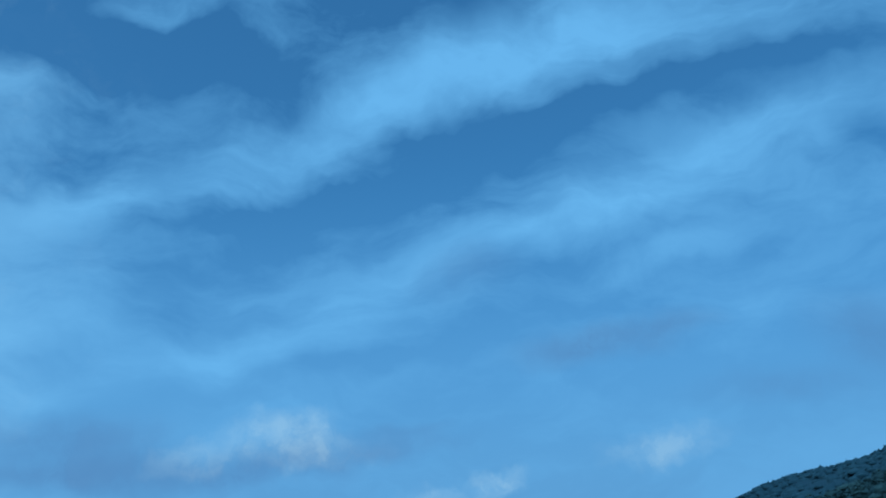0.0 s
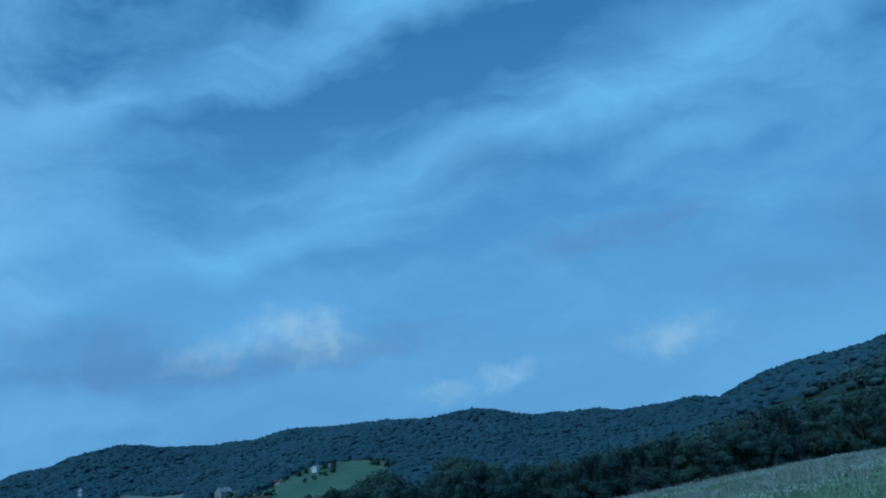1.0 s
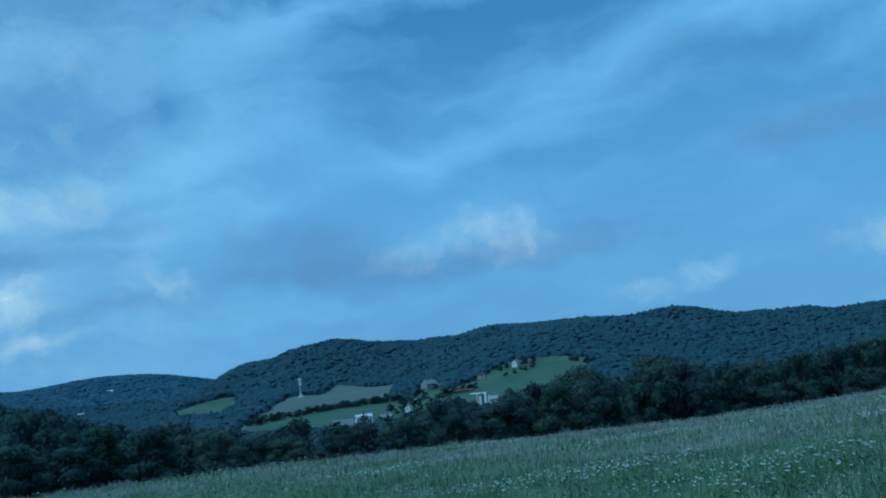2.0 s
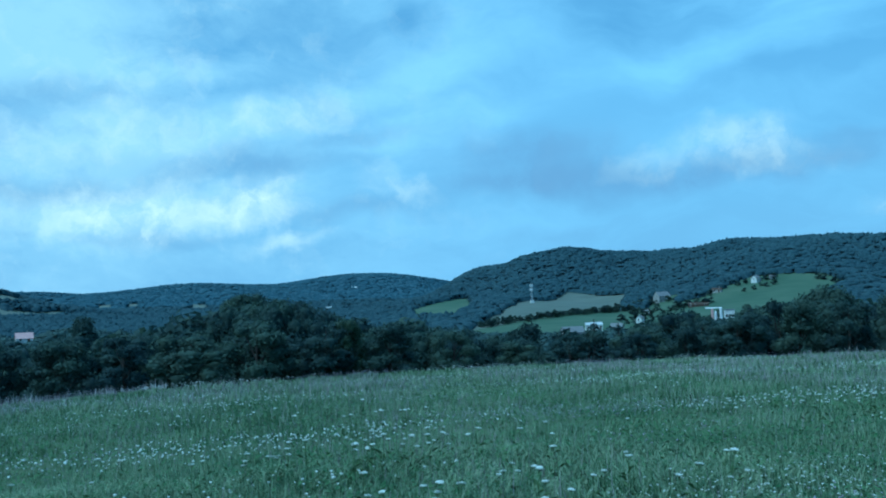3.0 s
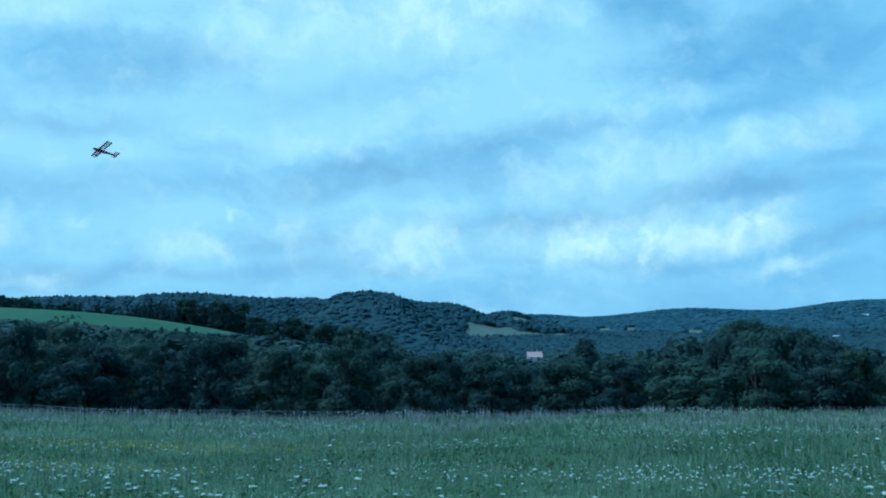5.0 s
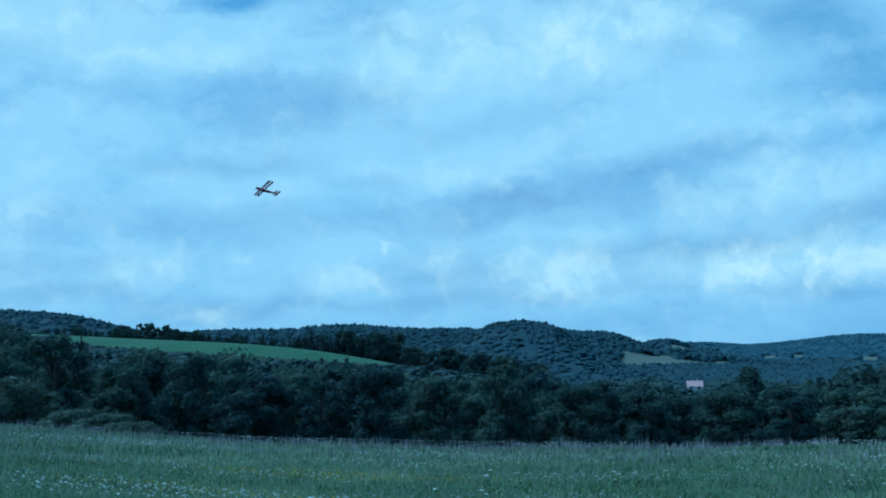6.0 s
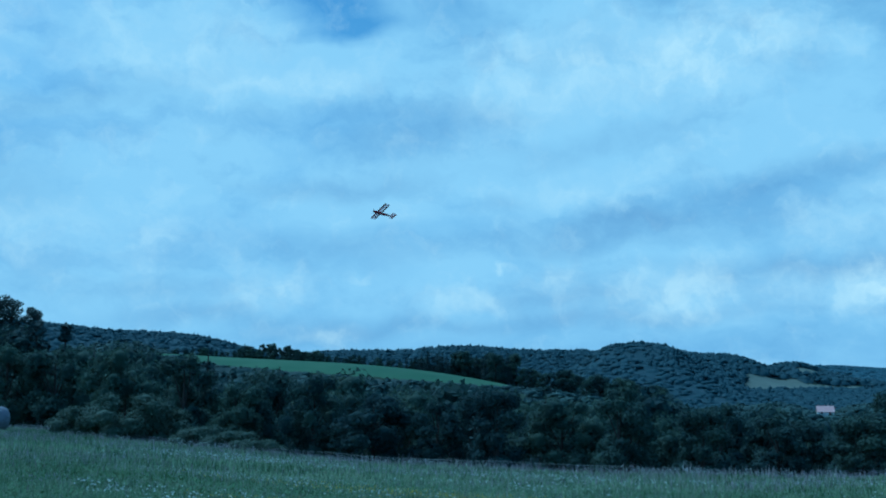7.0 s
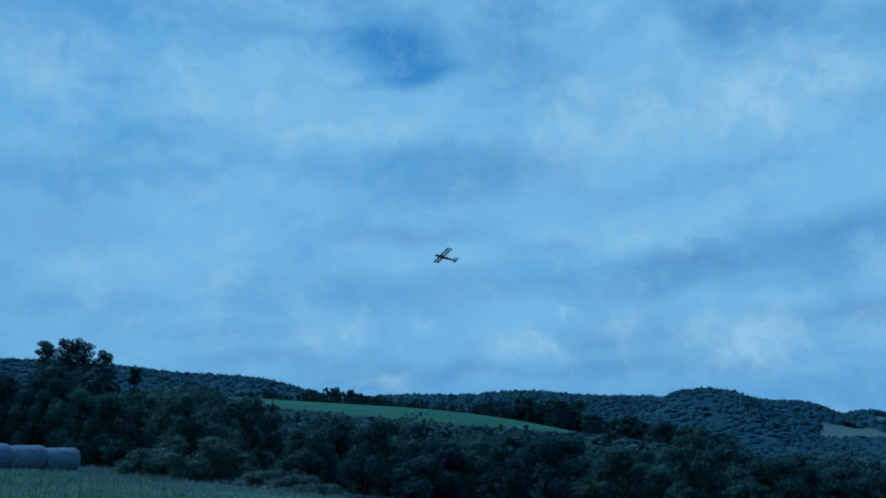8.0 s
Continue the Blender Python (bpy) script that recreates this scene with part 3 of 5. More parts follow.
        tris = np.vstack([tris, len(v) + np.arange(3 * m_).reshape(-1, 3)])
        v = np.vstack([v, w])
    me = mesh_of(name, v, tris, [mat])
    me.polygons.foreach_set("use_smooth", np.ones(len(me.polygons), bool))
    return tagged(new(name, me), label, "woodland", kind="stuff")


def mixed(a, r):
    return np.where((a > 55) & (a < 110), 0.25, 0.1) + 0.25 * (np.sin(a * 1.3 + r * 0.011) * np.sin(r * 0.017 - a * 0.6) > 0.35)


def canopy(name, r_lo, r_hi, step_az, growth, cell, thick, label, mat):
    """The closed roof of a wood: a sheet over the land, domed crown by crown, dropping to the ground at clearings."""
    az = np.arange(-34, 112.01, step_az)
    rs_ = r_lo * growth ** np.arange(int(math.log(r_hi / r_lo) / math.log(growth)) + 1)
    a, r = np.meshgrid(az, rs_)
    x, y = polar(a, r)
    z = land(x, y)
    size = cell * np.maximum(1.0, np.floor(r / 450) * 0.42)
    # distance to the nearest crown centre
    ix, iy = np.floor(x / size), np.floor(y / size)
    best = np.full(x.shape, 9.0)
    tall_ = np.zeros(x.shape)
    for ox in (-1, 0, 1):
        for oy in (-1, 0, 1):
            cx, cy = ix + ox, iy + oy
            h1 = np.modf(np.abs(np.sin(cx * 127.1 + cy * 311.7) * 4375.85))[0]
            h2 = np.modf(np.abs(np.sin(cx * 269.5 + cy * 183.3) * 2463.31))[0]
            h3 = np.modf(np.abs(np.sin(cx * 113.5 + cy * 271.9) * 3571.17))[0]
            d = np.hypot(x / size - (cx + 0.15 + 0.7 * h1), y / size - (cy + 0.15 + 0.7 * h2))
            near = d < best
            best, tall_ = np.where(near, d, best), np.where(near, h3, tall_)
    rise = thick * (0.42 + 0.5 * tall_ * np.clip(1.25 - best, 0, 1) + 0.58 * np.sqrt(np.clip(1 - (best / 0.85) ** 2, 0, 1)))
    wood = use_of(a, r) == 0
    if r_hi < 700:
        room = 1.7 + r * np.tan(np.radians(crown_top(a))) - z
        open_side = (a < 4) | (a > 93)
        rise = np.where(room > 2.0, np.minimum(rise, room * 0.93), np.where((room < -1) & open_side, rise, -12))
    z = z + np.where(wood, rise, -12.0)
    z[0], z[-1] = z[0] - 12, z[-1] - 12
    n_a, n_r = len(az), len(rs_)
    i, j = np.meshgrid(np.arange(n_a - 1), np.arange(n_r - 1))
    p0 = j * n_a + i
    tris = np.stack([np.stack([p0, p0 + n_a, p0 + n_a + 1], -1), np.stack([p0, p0 + n_a + 1, p0 + 1], -1)], 2).reshape(-1, 3)
    me = mesh_of(name, np.stack([x, y, z], -1).reshape(-1, 3), tris, [mat])
    me.polygons.foreach_set("use_smooth", np.ones(len(me.polygons), bool))
    return tagged(new(name, me), label, "woodland", kind="stuff")


canopy("woodland_canopy", 205, 560, 0.16, 1.0085, 5.5, 1.8, "closed canopy sheet of the valley wood, coloured dark for shade between crowns", M_GAP_SHADE)
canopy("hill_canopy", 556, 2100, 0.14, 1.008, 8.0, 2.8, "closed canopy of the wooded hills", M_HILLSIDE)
canopy("ridge_canopy", 2090, 3500, 0.16, 1.012, 6.0, 4.0, "closed canopy of the farthest ridge", M_WOODS_HAZY)
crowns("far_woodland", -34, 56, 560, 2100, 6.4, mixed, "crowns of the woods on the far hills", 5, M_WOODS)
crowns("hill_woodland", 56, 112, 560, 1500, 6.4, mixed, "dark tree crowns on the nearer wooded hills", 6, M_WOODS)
crowns("ridge_woodland", 20, 62, 2100, 3400, 5.6, mixed, "tree crowns on the farthest ridge, pale blue-green with painted haze", 5, M_WOODS_HAZY)
crowns("near_woodland", -34, 112, 205, 560, 5.6, mixed, "dark mixed tree crowns on the valley slopes", 7, M_WOODS_NEAR, 30, 0.10)

# ---- trees ----
def leaves(rs, centres, radii, count, size, up=0.3, core=0.72):
    """Leaf sprays scattered in the outer shell of rounded lobes; corners of small slips."""
    which = rs.choice(len(centres), count, p=radii.prod(1) ** (2 / 3) / (radii.prod(1) ** (2 / 3)).sum())
    d = rs.normal(size=(count, 3))
    d /= np.linalg.norm(d, axis=1)[:, None]
    shell = rs.uniform(0.55, 1.08, count) ** 0.7
    p = centres[which] + d * radii[which] * shell[:, None]
    n = d + rs.normal(size=(count, 3)) * 0.6 + [0, 0, up]
    n /= np.linalg.norm(n, axis=1)[:, None]
    t = np.cross(n, rs.normal(size=(count, 3)))
    t /= np.linalg.norm(t, axis=1)[:, None]
    b = np.cross(n, t)
    s = (size * rs.uniform(0.6, 1.4, count))[:, None]
    verts = np.stack([p - t * s - b * s * 0.4, p + b * s + n * s * 0.2, p + t * s - b * s * 0.4], 1).reshape(-1, 3)
    tris = np.arange(3 * count).reshape(-1, 3)
    # the dark inner mass of each lobe
    seg, more_v, more_t = 6, [], []
    for c, rd in zip(centres, radii):
        base = len(verts) + sum(len(q) for q in more_v)
        ring = [[0, 0, -1.0]] + [[math.cos(a) * math.cos(e), math.sin(a) * math.cos(e), math.sin(e)] for e in (-0.5, 0.45) for a in np.arange(seg) * 2 * math.pi / seg + e] + [[0, 0, 1.0]]
        more_v.append(c + np.array(ring) * rd * core * rs.uniform(0.8, 1.15, (len(ring), 1)))
        for k in range(seg):
            k2 = (k + 1) % seg
            more_t += [(base, base + 1 + k2, base + 1 + k), (base + 1 + k, base + 1 + k2, base + 7 + k2), (base + 1 + k, base + 7 + k2, base + 7 + k), (base + 7 + k, base + 7 + k2, base + 13)]
    if core:
        verts = np.vstack([verts, *more_v])
        tris = np.vstack([tris, np.array(more_t)])
    return verts, tris


def make_tree(name, label, category, seed, height, spread, lobes, count, leaf, mat, bark, low=0.12, group="", shape=1.0):
    """A tree or shrub: tapered trunk with limbs, and a crown of lobes full of leaf sprays."""
    rs = np.random.default_rng(seed)
    root = thing(name, label, category, group)
    hs = low + (1 - low) * rs.uniform(0.15, 0.93, lobes)
    hs[0], hs[1] = low + 0.2, 0.9
    env = spread * np.sin(np.pi * np.clip(0.12 + 0.8 * (hs - low) / (1 - low), 0.05, 0.97)) ** shape
    ang = np.arange(lobes) * 2.4 + rs.uniform(0, 6)
    off = env * rs.uniform(0.35, 0.85, lobes)
    centres = np.stack([np.cos(ang) * off, np.sin(ang) * off, hs * height], 1)
    rad = spread * rs.uniform(0.24, 0.42, lobes)
    radii = np.stack([rad, rad, np.minimum(rad * rs.uniform(0.6, 0.95, lobes), (height - centres[:, 2]) + 0.08 * height)], 1)
    bm = bmesh.new()
    rod(bm, (0, 0, -0.6), (0, 0, height * 0.35), height * 0.028, height * 0.02, 7)
    rod(bm, (0, 0, height * 0.35), (0.02 * height, 0, height * 0.86), height * 0.02, height * 0.005, 6)
    for c in centres[: min(lobes, 9)]:
        z0 = min(c[2] * 0.6, height * 0.6)
        rod(bm, (0, 0, z0), c, height * 0.009, height * 0.003, 5)
    part("trunk", bm, bark, root)
    v, t = leaves(rs, centres, radii, count, leaf)
    v[:, 2] *= height / v[:, 2].max()
    crown = new("crown", mesh_of("crown", v, t, [mat]))
    crown.parent = root
    return root


def make_conifer(name, label, seed, height, spread, count, bare=0.08, thin=1.0):
    """A conifer: straight trunk, whorls of drooping branches with needle sprays."""
    rs = np.random.default_rng(seed)
    root = thing(name, label, "tree")
    bm = bmesh.new()
    rod(bm, (0, 0, -0.6), (0, 0, height * 0.97), height * 0.02, height * 0.003, 7)
    cs, rads = [], []
    for k in range(int(16 * thin)):
        f = bare + (0.97 - bare) * (k + rs.uniform(0, 0.8)) / int(16 * thin)
        reach = spread * (1 - f) ** 0.95 * rs.uniform(0.75, 1.15) + 0.02 * height
        for s_ in range(5):
            a = s_ * 1.2566 + k * 0.7 + rs.uniform(-0.25, 0.25)
            tip = Vector((math.cos(a) * reach, math.sin(a) * reach, f * height - reach * 0.18))
            rod(bm, (0, 0, f * height), tip, height * 0.004, height * 0.001, 4)
            cs.append((tip.x * 0.62, tip.y * 0.62, f * height - reach * 0.1))
            rads.append((reach * 0.42, reach * 0.42, max(reach * 0.2, 0.02 * height)))
    part("trunk", bm, M_BARK, root)
    v, t = leaves(rs, np.array(cs), np.array(rads), count, 0.014 * height, 0.5, 0.0)
    crown = new("crown", mesh_of("crown", v, t, [M_NEEDLE]))
    crown.parent = root
    return root


GROUP = "trees along the field edge"
protos = []
for k in range(5):
    protos.append(make_tree("tree", "dense dark green broadleaf tree at the field edge", "tree", 20 + k, 10.0, 3.0 + 0.35 * k, 22 + 2 * k, 5200, 0.15, M_LEAF, M_BARK, 0.06, GROUP, 0.7))
thin_protos = []
for k in range(4):
    thin_protos.append(make_tree("tree", "dark green broadleaf tree in the valley wood", "tree", 40 + k, 10.0, 3.2 + 0.3 * k, 18, 1800, 0.26, M_LEAF, M_BARK, 0.08, GROUP, 0.7))
light_proto = make_tree("tree", "yellow-green young broadleaf tree among darker ones", "tree", 61, 10.0, 3.2, 20, 7000, 0.12, M_LEAF_LIGHT, M_BARK, 0.15, GROUP)
spruce_proto = make_conifer("spruce_tree", "dark green spruce at the wood's edge", 71, 10.0, 2.3, 4500)
tagged(spruce_proto, group=GROUP)
rnd = random.Random(9)
used = set()


def plant(proto, az, r, height, wide=1.0):
    """Sets a tree of that height; the first use moves the model tree itself."""
    s = height / 10.0
    m = Matrix.Translation(at_polar(az, r, -0.15)) @ Matrix.Rotation(rnd.uniform(0, 6.28), 4, "Z") @ Matrix.Diagonal((s * wide, s * wide, s, 1))
    if proto.name in used:
        return copy_at(proto, m)
    used.add(proto.name)
    proto.matrix_basis = m
    return proto


for past, gap in ((7, 3.6), (14, 4.0), (22, 4.4), (31, 4.8), (42, 5.4), (58, 7.0), (82, 8.5)):
    az = -31.0
    while az < 109:
        r = float(field_edge(az)) + past + rnd.uniform(-2.0, 2.0) + (6 if az > 88 else 0)
        top = 1.7 + r * math.tan(radians(float(crown_top(az))))
        base = ground_z(*polar(az, r))
        h = min(top - base, 20.0 if past > 20 else 11.0) * rnd.uniform(0.84, 1.06)
        if h > 2.2:
            wide = min(1.25, max(0.85, gap * 0.95 / (0.62 * h)))
            if rnd.random() < (0.07 if az < 84 else 0.45) and past > 10:
                plant(spruce_proto, az, r, h * 1.05)
            else:
                plant(rnd.choice(protos if past < 40 else thin_protos), az, r, h, wide * rnd.uniform(0.85, 1.15))
        az += math.degrees(gap / r) * rnd.uniform(0.8, 1.2)


def plant_to(proto, az, r, el, wide=1.0):
    """Sets a tree whose top stands at that elevation seen from the standing place."""
    return plant(proto, az, r, 1.7 + r * math.tan(radians(el)) - ground_z(*polar(az, r)), wide)


for az, r, el, wide in ((13.8, 74, -0.85, 0.8), (13.1, 78, -1.1, 0.7), (10.5, 76, -0.75, 0.75), (9.9, 80, -1.0, 0.7), (8.5, 78, -0.45, 0.75), (6.6, 82, 0.15, 0.8), (5.6, 80, 0.35, 0.8),
                        (37.3, 64, 0.05, 0.6), (38.4, 66, 0.3, 0.6), (39.3, 63, 0.15, 0.6), (40.3, 66, 0.28, 0.6), (41.2, 64, 0.0, 0.55)):
    plant_to(protos[int(az * 10) % 5], az, r, el, wide)
# the dark stand beyond the sloping pasture, and the woods beside it
stand = random.Random(44)
for a0, a1, n, el, drop, firs in ((70.2, 76.2, 34, 1.8, 0.5, 0.6), (76, 79.4, 12, 1.4, 0.4, 0.5), (79.2, 82, 10, 1.35, 0.3, 0.3), (82, 84, 10, 1.85, 0.35, 0.2), (84, 87, 14, 2.2, 0.4, 0.2), (87, 91.5, 16, 1.95, 0.3, 0.3)):
    for k in range(n):
        az = a0 + (a1 - a0) * (k + stand.uniform(0, 1)) / n
        r = float(np.interp(az, [69.6, 74, 80, 86, 92.4], [397, 407, 417, 442, 482])) + stand.uniform(3, 26)
        plant_to(spruce_proto if stand.random() < firs else stand.choice(thin_protos), az, r, el - stand.uniform(0, drop), stand.uniform(0.7, 1.0))
for k in range(40):
    az = 61.5 + 8.6 * (k + stand.uniform(0, 1)) / 40
    plant_to(spruce_proto if stand.random() < 0.15 else stand.choice(thin_protos), az, stand.uniform(330, 420), float(np.interp(az, [61.5, 65, 68, 70], [-0.1, 0.35, 0.75, 0.7])) - stand.uniform(0, 0.6), stand.uniform(0.75, 1.0))
plant_to(light_proto, 34.3, 52, -1.0, 0.75)

# ---- the meadow ----
def blades(name, r_lo, r_hi, count, tall, width, mat, label, category, bent=True, az_lo=-34.0, az_hi=112.0, lean=0.35, past=2.0, patch=0.0, fringe=None):
    """Grass blades as folded slips, standing on the ground, joined."""
    rs = np.random.default_rng(int(r_lo * 10) + count)
    a = rs.uniform(az_lo, az_hi, count * 2)
    r = np.sqrt(rs.uniform(r_lo ** 2, r_hi ** 2, count * 2))
    if fringe is not None:
        r = field_edge(a) + rs.uniform(fringe[0], fringe[1], count * 2)
    x, y = polar(a, r)
    keep = r < field_edge(a) + past
    if patch:
        keep &= (np.sin(x * 0.31 + 1.7) * np.sin(y * 0.27 + 0.4) + 0.6 * np.sin(x * 0.83 + y * 0.6)) > rs.uniform(-1, 1, count * 2) * 0.8 + patch
    k = np.where(keep)[0][:count]
    a, r, x, y = a[k], r[k], x[k], y[k]
    n = len(k)
    z = land(x, y)
    clump = 0.75 + 0.35 * np.sin(x * 1.9 + 0.7 * np.sin(y * 1.3)) * np.sin(y * 1.6 + x * 0.4) + 0.2 * np.sin(x * 0.37) * np.sin(y * 0.41 + 1)
    h = tall * rs.uniform(0.55, 1.25, n) * clump
    th = rs.uniform(0, 2 * np.pi, n)
    d = np.stack([np.cos(th), np.sin(th), np.zeros(n)], 1)
    side = np.stack([-d[:, 1], d[:, 0], np.zeros(n)], 1) * (width * rs.uniform(0.6, 1.4, n))[:, None] * np.maximum(1, r / 16)[:, None]
    out = (h * rs.uniform(0.05, lean, n))[:, None] * d
    p = np.stack([x, y, z - 0.02], 1)
    up = np.array([0, 0, 1.0])[None]
    if bent:
        m_ = p + up * (h * 0.6)[:, None] + out * 0.4
        t = p + up * (h * 0.97)[:, None] + out * 1.3
        v = np.stack([p - side, p + side, m_ - side * 0.75, m_ + side * 0.75, t], 1)
        tri = np.array([[0, 1, 3], [0, 3, 2], [2, 3, 4]])
    else:
        v = np.stack([p - side, p + side, p + up * h[:, None] + out], 1)
        tri = np.array([[0, 1, 2]])
    w = v.shape[1]
    tris = (tri[None] + w * np.arange(n)[:, None, None]).reshape(-1, 3)
    return tagged(new(name, mesh_of(name, v.reshape(-1, 3), tris, [mat])), label, category, kind="stuff")


blades("grass", 3.2, 13, 120000, 0.21, 0.006, M_GRASS, "tall uncut green meadow grass", "grass", lean=1.4)
blades("grass", 0.8, 3.3, 7000, 0.2, 0.006, M_GRASS, "tall uncut green meadow grass", "grass", False, az_lo=-180.0, az_hi=180.0, lean=1.2)
blades("grass", 3.2, 18, 45000, 0.21, 0.007, M_GRASS, "tall uncut green meadow grass", "grass", False, az_lo=112.0, az_hi=326.0, lean=1.0)
blades("grass", 13, 28, 170000, 0.25, 0.007, M_GRASS, "tall uncut green meadow grass", "grass", False, lean=0.9)
blades("grass", 28, 90, 230000, 0.24, 0.009, M_GRASS, "tall uncut green meadow grass", "grass", False, lean=0.7)
blades("seed_heads", 3.2, 90, 130000, 0.37, 0.004, M_SEED, "brownish purple grass seed heads in the meadow", "grass", False, patch=-0.2)
blades("fringe_grass", 30, 90, 9000, 0.5, 0.006, M_SEED, "tall pale seeding grass along the field edge", "grass", False, lean=0.3, past=5.0, fringe=(-1.5, 3.5), az_lo=45.0)


def herb_leaves(r_lo, r_hi, count):
    """Broad leaves of clover, dock and yarrow low in the sward, joined."""
    rs = np.random.default_rng(12)
    a = rs.uniform(-34, 112, count * 2)
    r = np.sqrt(rs.uniform(r_lo ** 2, r_hi ** 2, count * 2))
    x, y = polar(a, r)
    k = np.where(np.sin(x * 0.9 + 1) * np.sin(y * 0.8) + 0.6 * np.sin(x * 2.1 - y * 1.7) > rs.uniform(-1.1, 0.9, count * 2))[0][:count]
    x, y, r = x[k], y[k], r[k]
    n = len(k)
    c = np.stack([x, y, land(x, y) + rs.uniform(0.05, 0.2, n)], 1)
    th = rs.uniform(0, 2 * np.pi, n)
    d = np.stack([np.cos(th), np.sin(th), rs.uniform(-0.3, 0.6, n)], 1)
    s = np.stack([-d[:, 1], d[:, 0], rs.uniform(-0.3, 0.3, n)], 1)
    ln, wd = (0.036 * rs.uniform(0.5, 1.6, n))[:, None], (0.015 * rs.uniform(0.6, 1.5, n))[:, None]
    v = np.stack([c - d * ln, c + s * wd, c + d * ln, c - s * wd], 1).reshape(-1, 3)
    q = 4 * np.arange(n)[:, None]
    return tagged(new("meadow_herbs", mesh_of("meadow_herbs", v, np.concatenate([q + [0, 1, 2], q + [0, 2, 3]], 0), [M_HERB])), "small broad green herb leaves low in the meadow", "herbs", kind="stuff")


herb_leaves(4.0, 26, 95000)

# ---- houses and buildings in the valley ----
def gable_house(name, label, at, width, depth, eaves, ridge, wall, roof, windows=2, storeys=1, chimney=True, door=True, category="house"):
    """A house with gable roof: local x along the ridge, front towards -y."""
    root = thing(name, label, category, at=at)
    bm = bmesh.new()
    w, d = width / 2, depth / 2
    v = [bm.verts.new(p) for p in ((-w, -d, -1.5), (w, -d, -1.5), (w, d, -1.5), (-w, d, -1.5), (-w, -d, eaves), (w, -d, eaves), (w, d, eaves), (-w, d, eaves), (-w, 0, ridge), (w, 0, ridge))]
    for f in ((0, 1, 5, 4), (2, 3, 7, 6), (1, 2, 6, 9, 5), (3, 0, 4, 8, 7), (3, 2, 1, 0)):
        bm.faces.new([v[k] for k in f])
    part("wall", bm, wall, root)
    rise = math.atan2(ridge - eaves, d)
    slope = math.hypot(ridge - eaves, d) + 0.4
    roofs = []
    for side in (-1, 1):
        bm = bmesh.new()
        m = Matrix.Translation((0, side * (d / 2 + 0.15), (eaves + ridge) / 2 + 0.02)) @ Matrix.Rotation(-side * rise, 4, "X")
        box(bm, (width + 0.7, slope, 0.16), m, 0.03)
        roofs.append(part("roof", bm, roof, root))
    if chimney:
        bm = bmesh.new()
        box(bm, (0.55, 0.55, 1.7), Matrix.Translation((w * 0.4, 0.5, ridge + 0.2)), 0.03)
        part("chimney", bm, M_WALL_GREY, roofs[1])
    for s in range(storeys):
        z = 1.5 + s * 2.7
        for k in range(windows):
            x = (k + 0.5) / windows * width - w
            for y, face in ((-d, -1), (d, 1)):
                if s == 0 and door and k == windows // 2 and face < 0:
                    continue
                bm = bmesh.new()
                box(bm, (1.1, 0.10, 1.3), Matrix.Translation((x, y + face * 0.03, z)), 0.01)
                frame_part = part("window", bm, M_FRAME, root)
                bm = bmesh.new()
                box(bm, (0.88, 0.04, 1.08), Matrix.Translation((x, y + face * 0.075, z)))
                part("pane", bm, M_PANE, frame_part)
    for face in (-1, 1):
        bm = bmesh.new()
        box(bm, (0.1, 1.0, 1.2), Matrix.Translation((face * (w + 0.03), 0, eaves - 1.0)), 0.01)
        frame_part = part("window", bm, M_FRAME, root)
        bm = bmesh.new()
        box(bm, (0.04, 0.8, 1.0), Matrix.Translation((face * (w + 0.075), 0, eaves - 1.0)))
        part("pane", bm, M_PANE, frame_part)
    if door:
        bm = bmesh.new()
        box(bm, (1.0, 0.12, 2.1), Matrix.Translation(((windows // 2 + 0.5) / windows * width - w, -d - 0.02, 1.0)), 0.02)
        part("door", bm, M_DARK_WOOD, root)
    return root


def facing(az, r, turn=0.0, lift=0.0):
    """A pose on the land whose -y side looks back to the standing place, turned by some degrees."""
    return Matrix.Translation(at_polar(az, r, lift)) @ Matrix.Rotation(radians(az + turn), 4, "Z")


gable_house("farmhouse", "white plastered farmhouse with dark grey roof on the meadow slope", facing(9.7, 880, 62, 0.3), 8.0, 5.4, 3.2, 5.6, M_WALL, M_ROOF_GREY, 3, 2)
gable_house("farm_shed", "small grey shed beside the farmhouse", facing(8.8, 890, 20), 5, 4, 2.2, 3.6, M_WALL_GREY, M_ROOF_GREY, 1, 1, False)
gable_house("house", "low white house with wide front in the village", facing(19.45, 560, 8, 1.5), 4.6, 5.5, 3.0, 4.2, M_WALL, M_ROOF_WHITE, 2)
gable_house("house", "white house joined to its neighbour in the village", facing(18.92, 562, 8, 1.5), 4.0, 5.5, 2.9, 4.1, M_WALL, M_ROOF_WHITE, 2)
gable_house("house", "grey house with grey roof among garden trees", facing(17.8, 560, -20), 7, 5, 2.8, 4.6, M_WALL_GREY, M_ROOF_GREY, 2)
gable_house("house", "narrow tall white house at the meadow's foot", facing(16.42, 590, 70, 1.0), 5.2, 3.6, 4.0, 5.4, M_WALL, M_ROOF_GREY, 2)
gable_house("barn", "large grey plaster barn with pale roof by the tree belt", facing(20.5, 480, 25, 2.0), 11, 7, 3.8, 6.6, M_WALL_GREY, M_ROOF_GREY, 3, 1, False, category="barn")
gable_house("barn", "long low barn with dark brown board roof", facing(13.0, 760, -6), 15, 5, 1.6, 3.0, M_DARK_WOOD, M_DARK_WOOD, 4, 1, False, category="barn")
gable_house("villa", "large grey villa with white gable above the village", facing(15.1, 850, 40), 13, 8, 5.0, 8.6, M_WALL_GREY, M_ROOF_GREY, 3, 2)
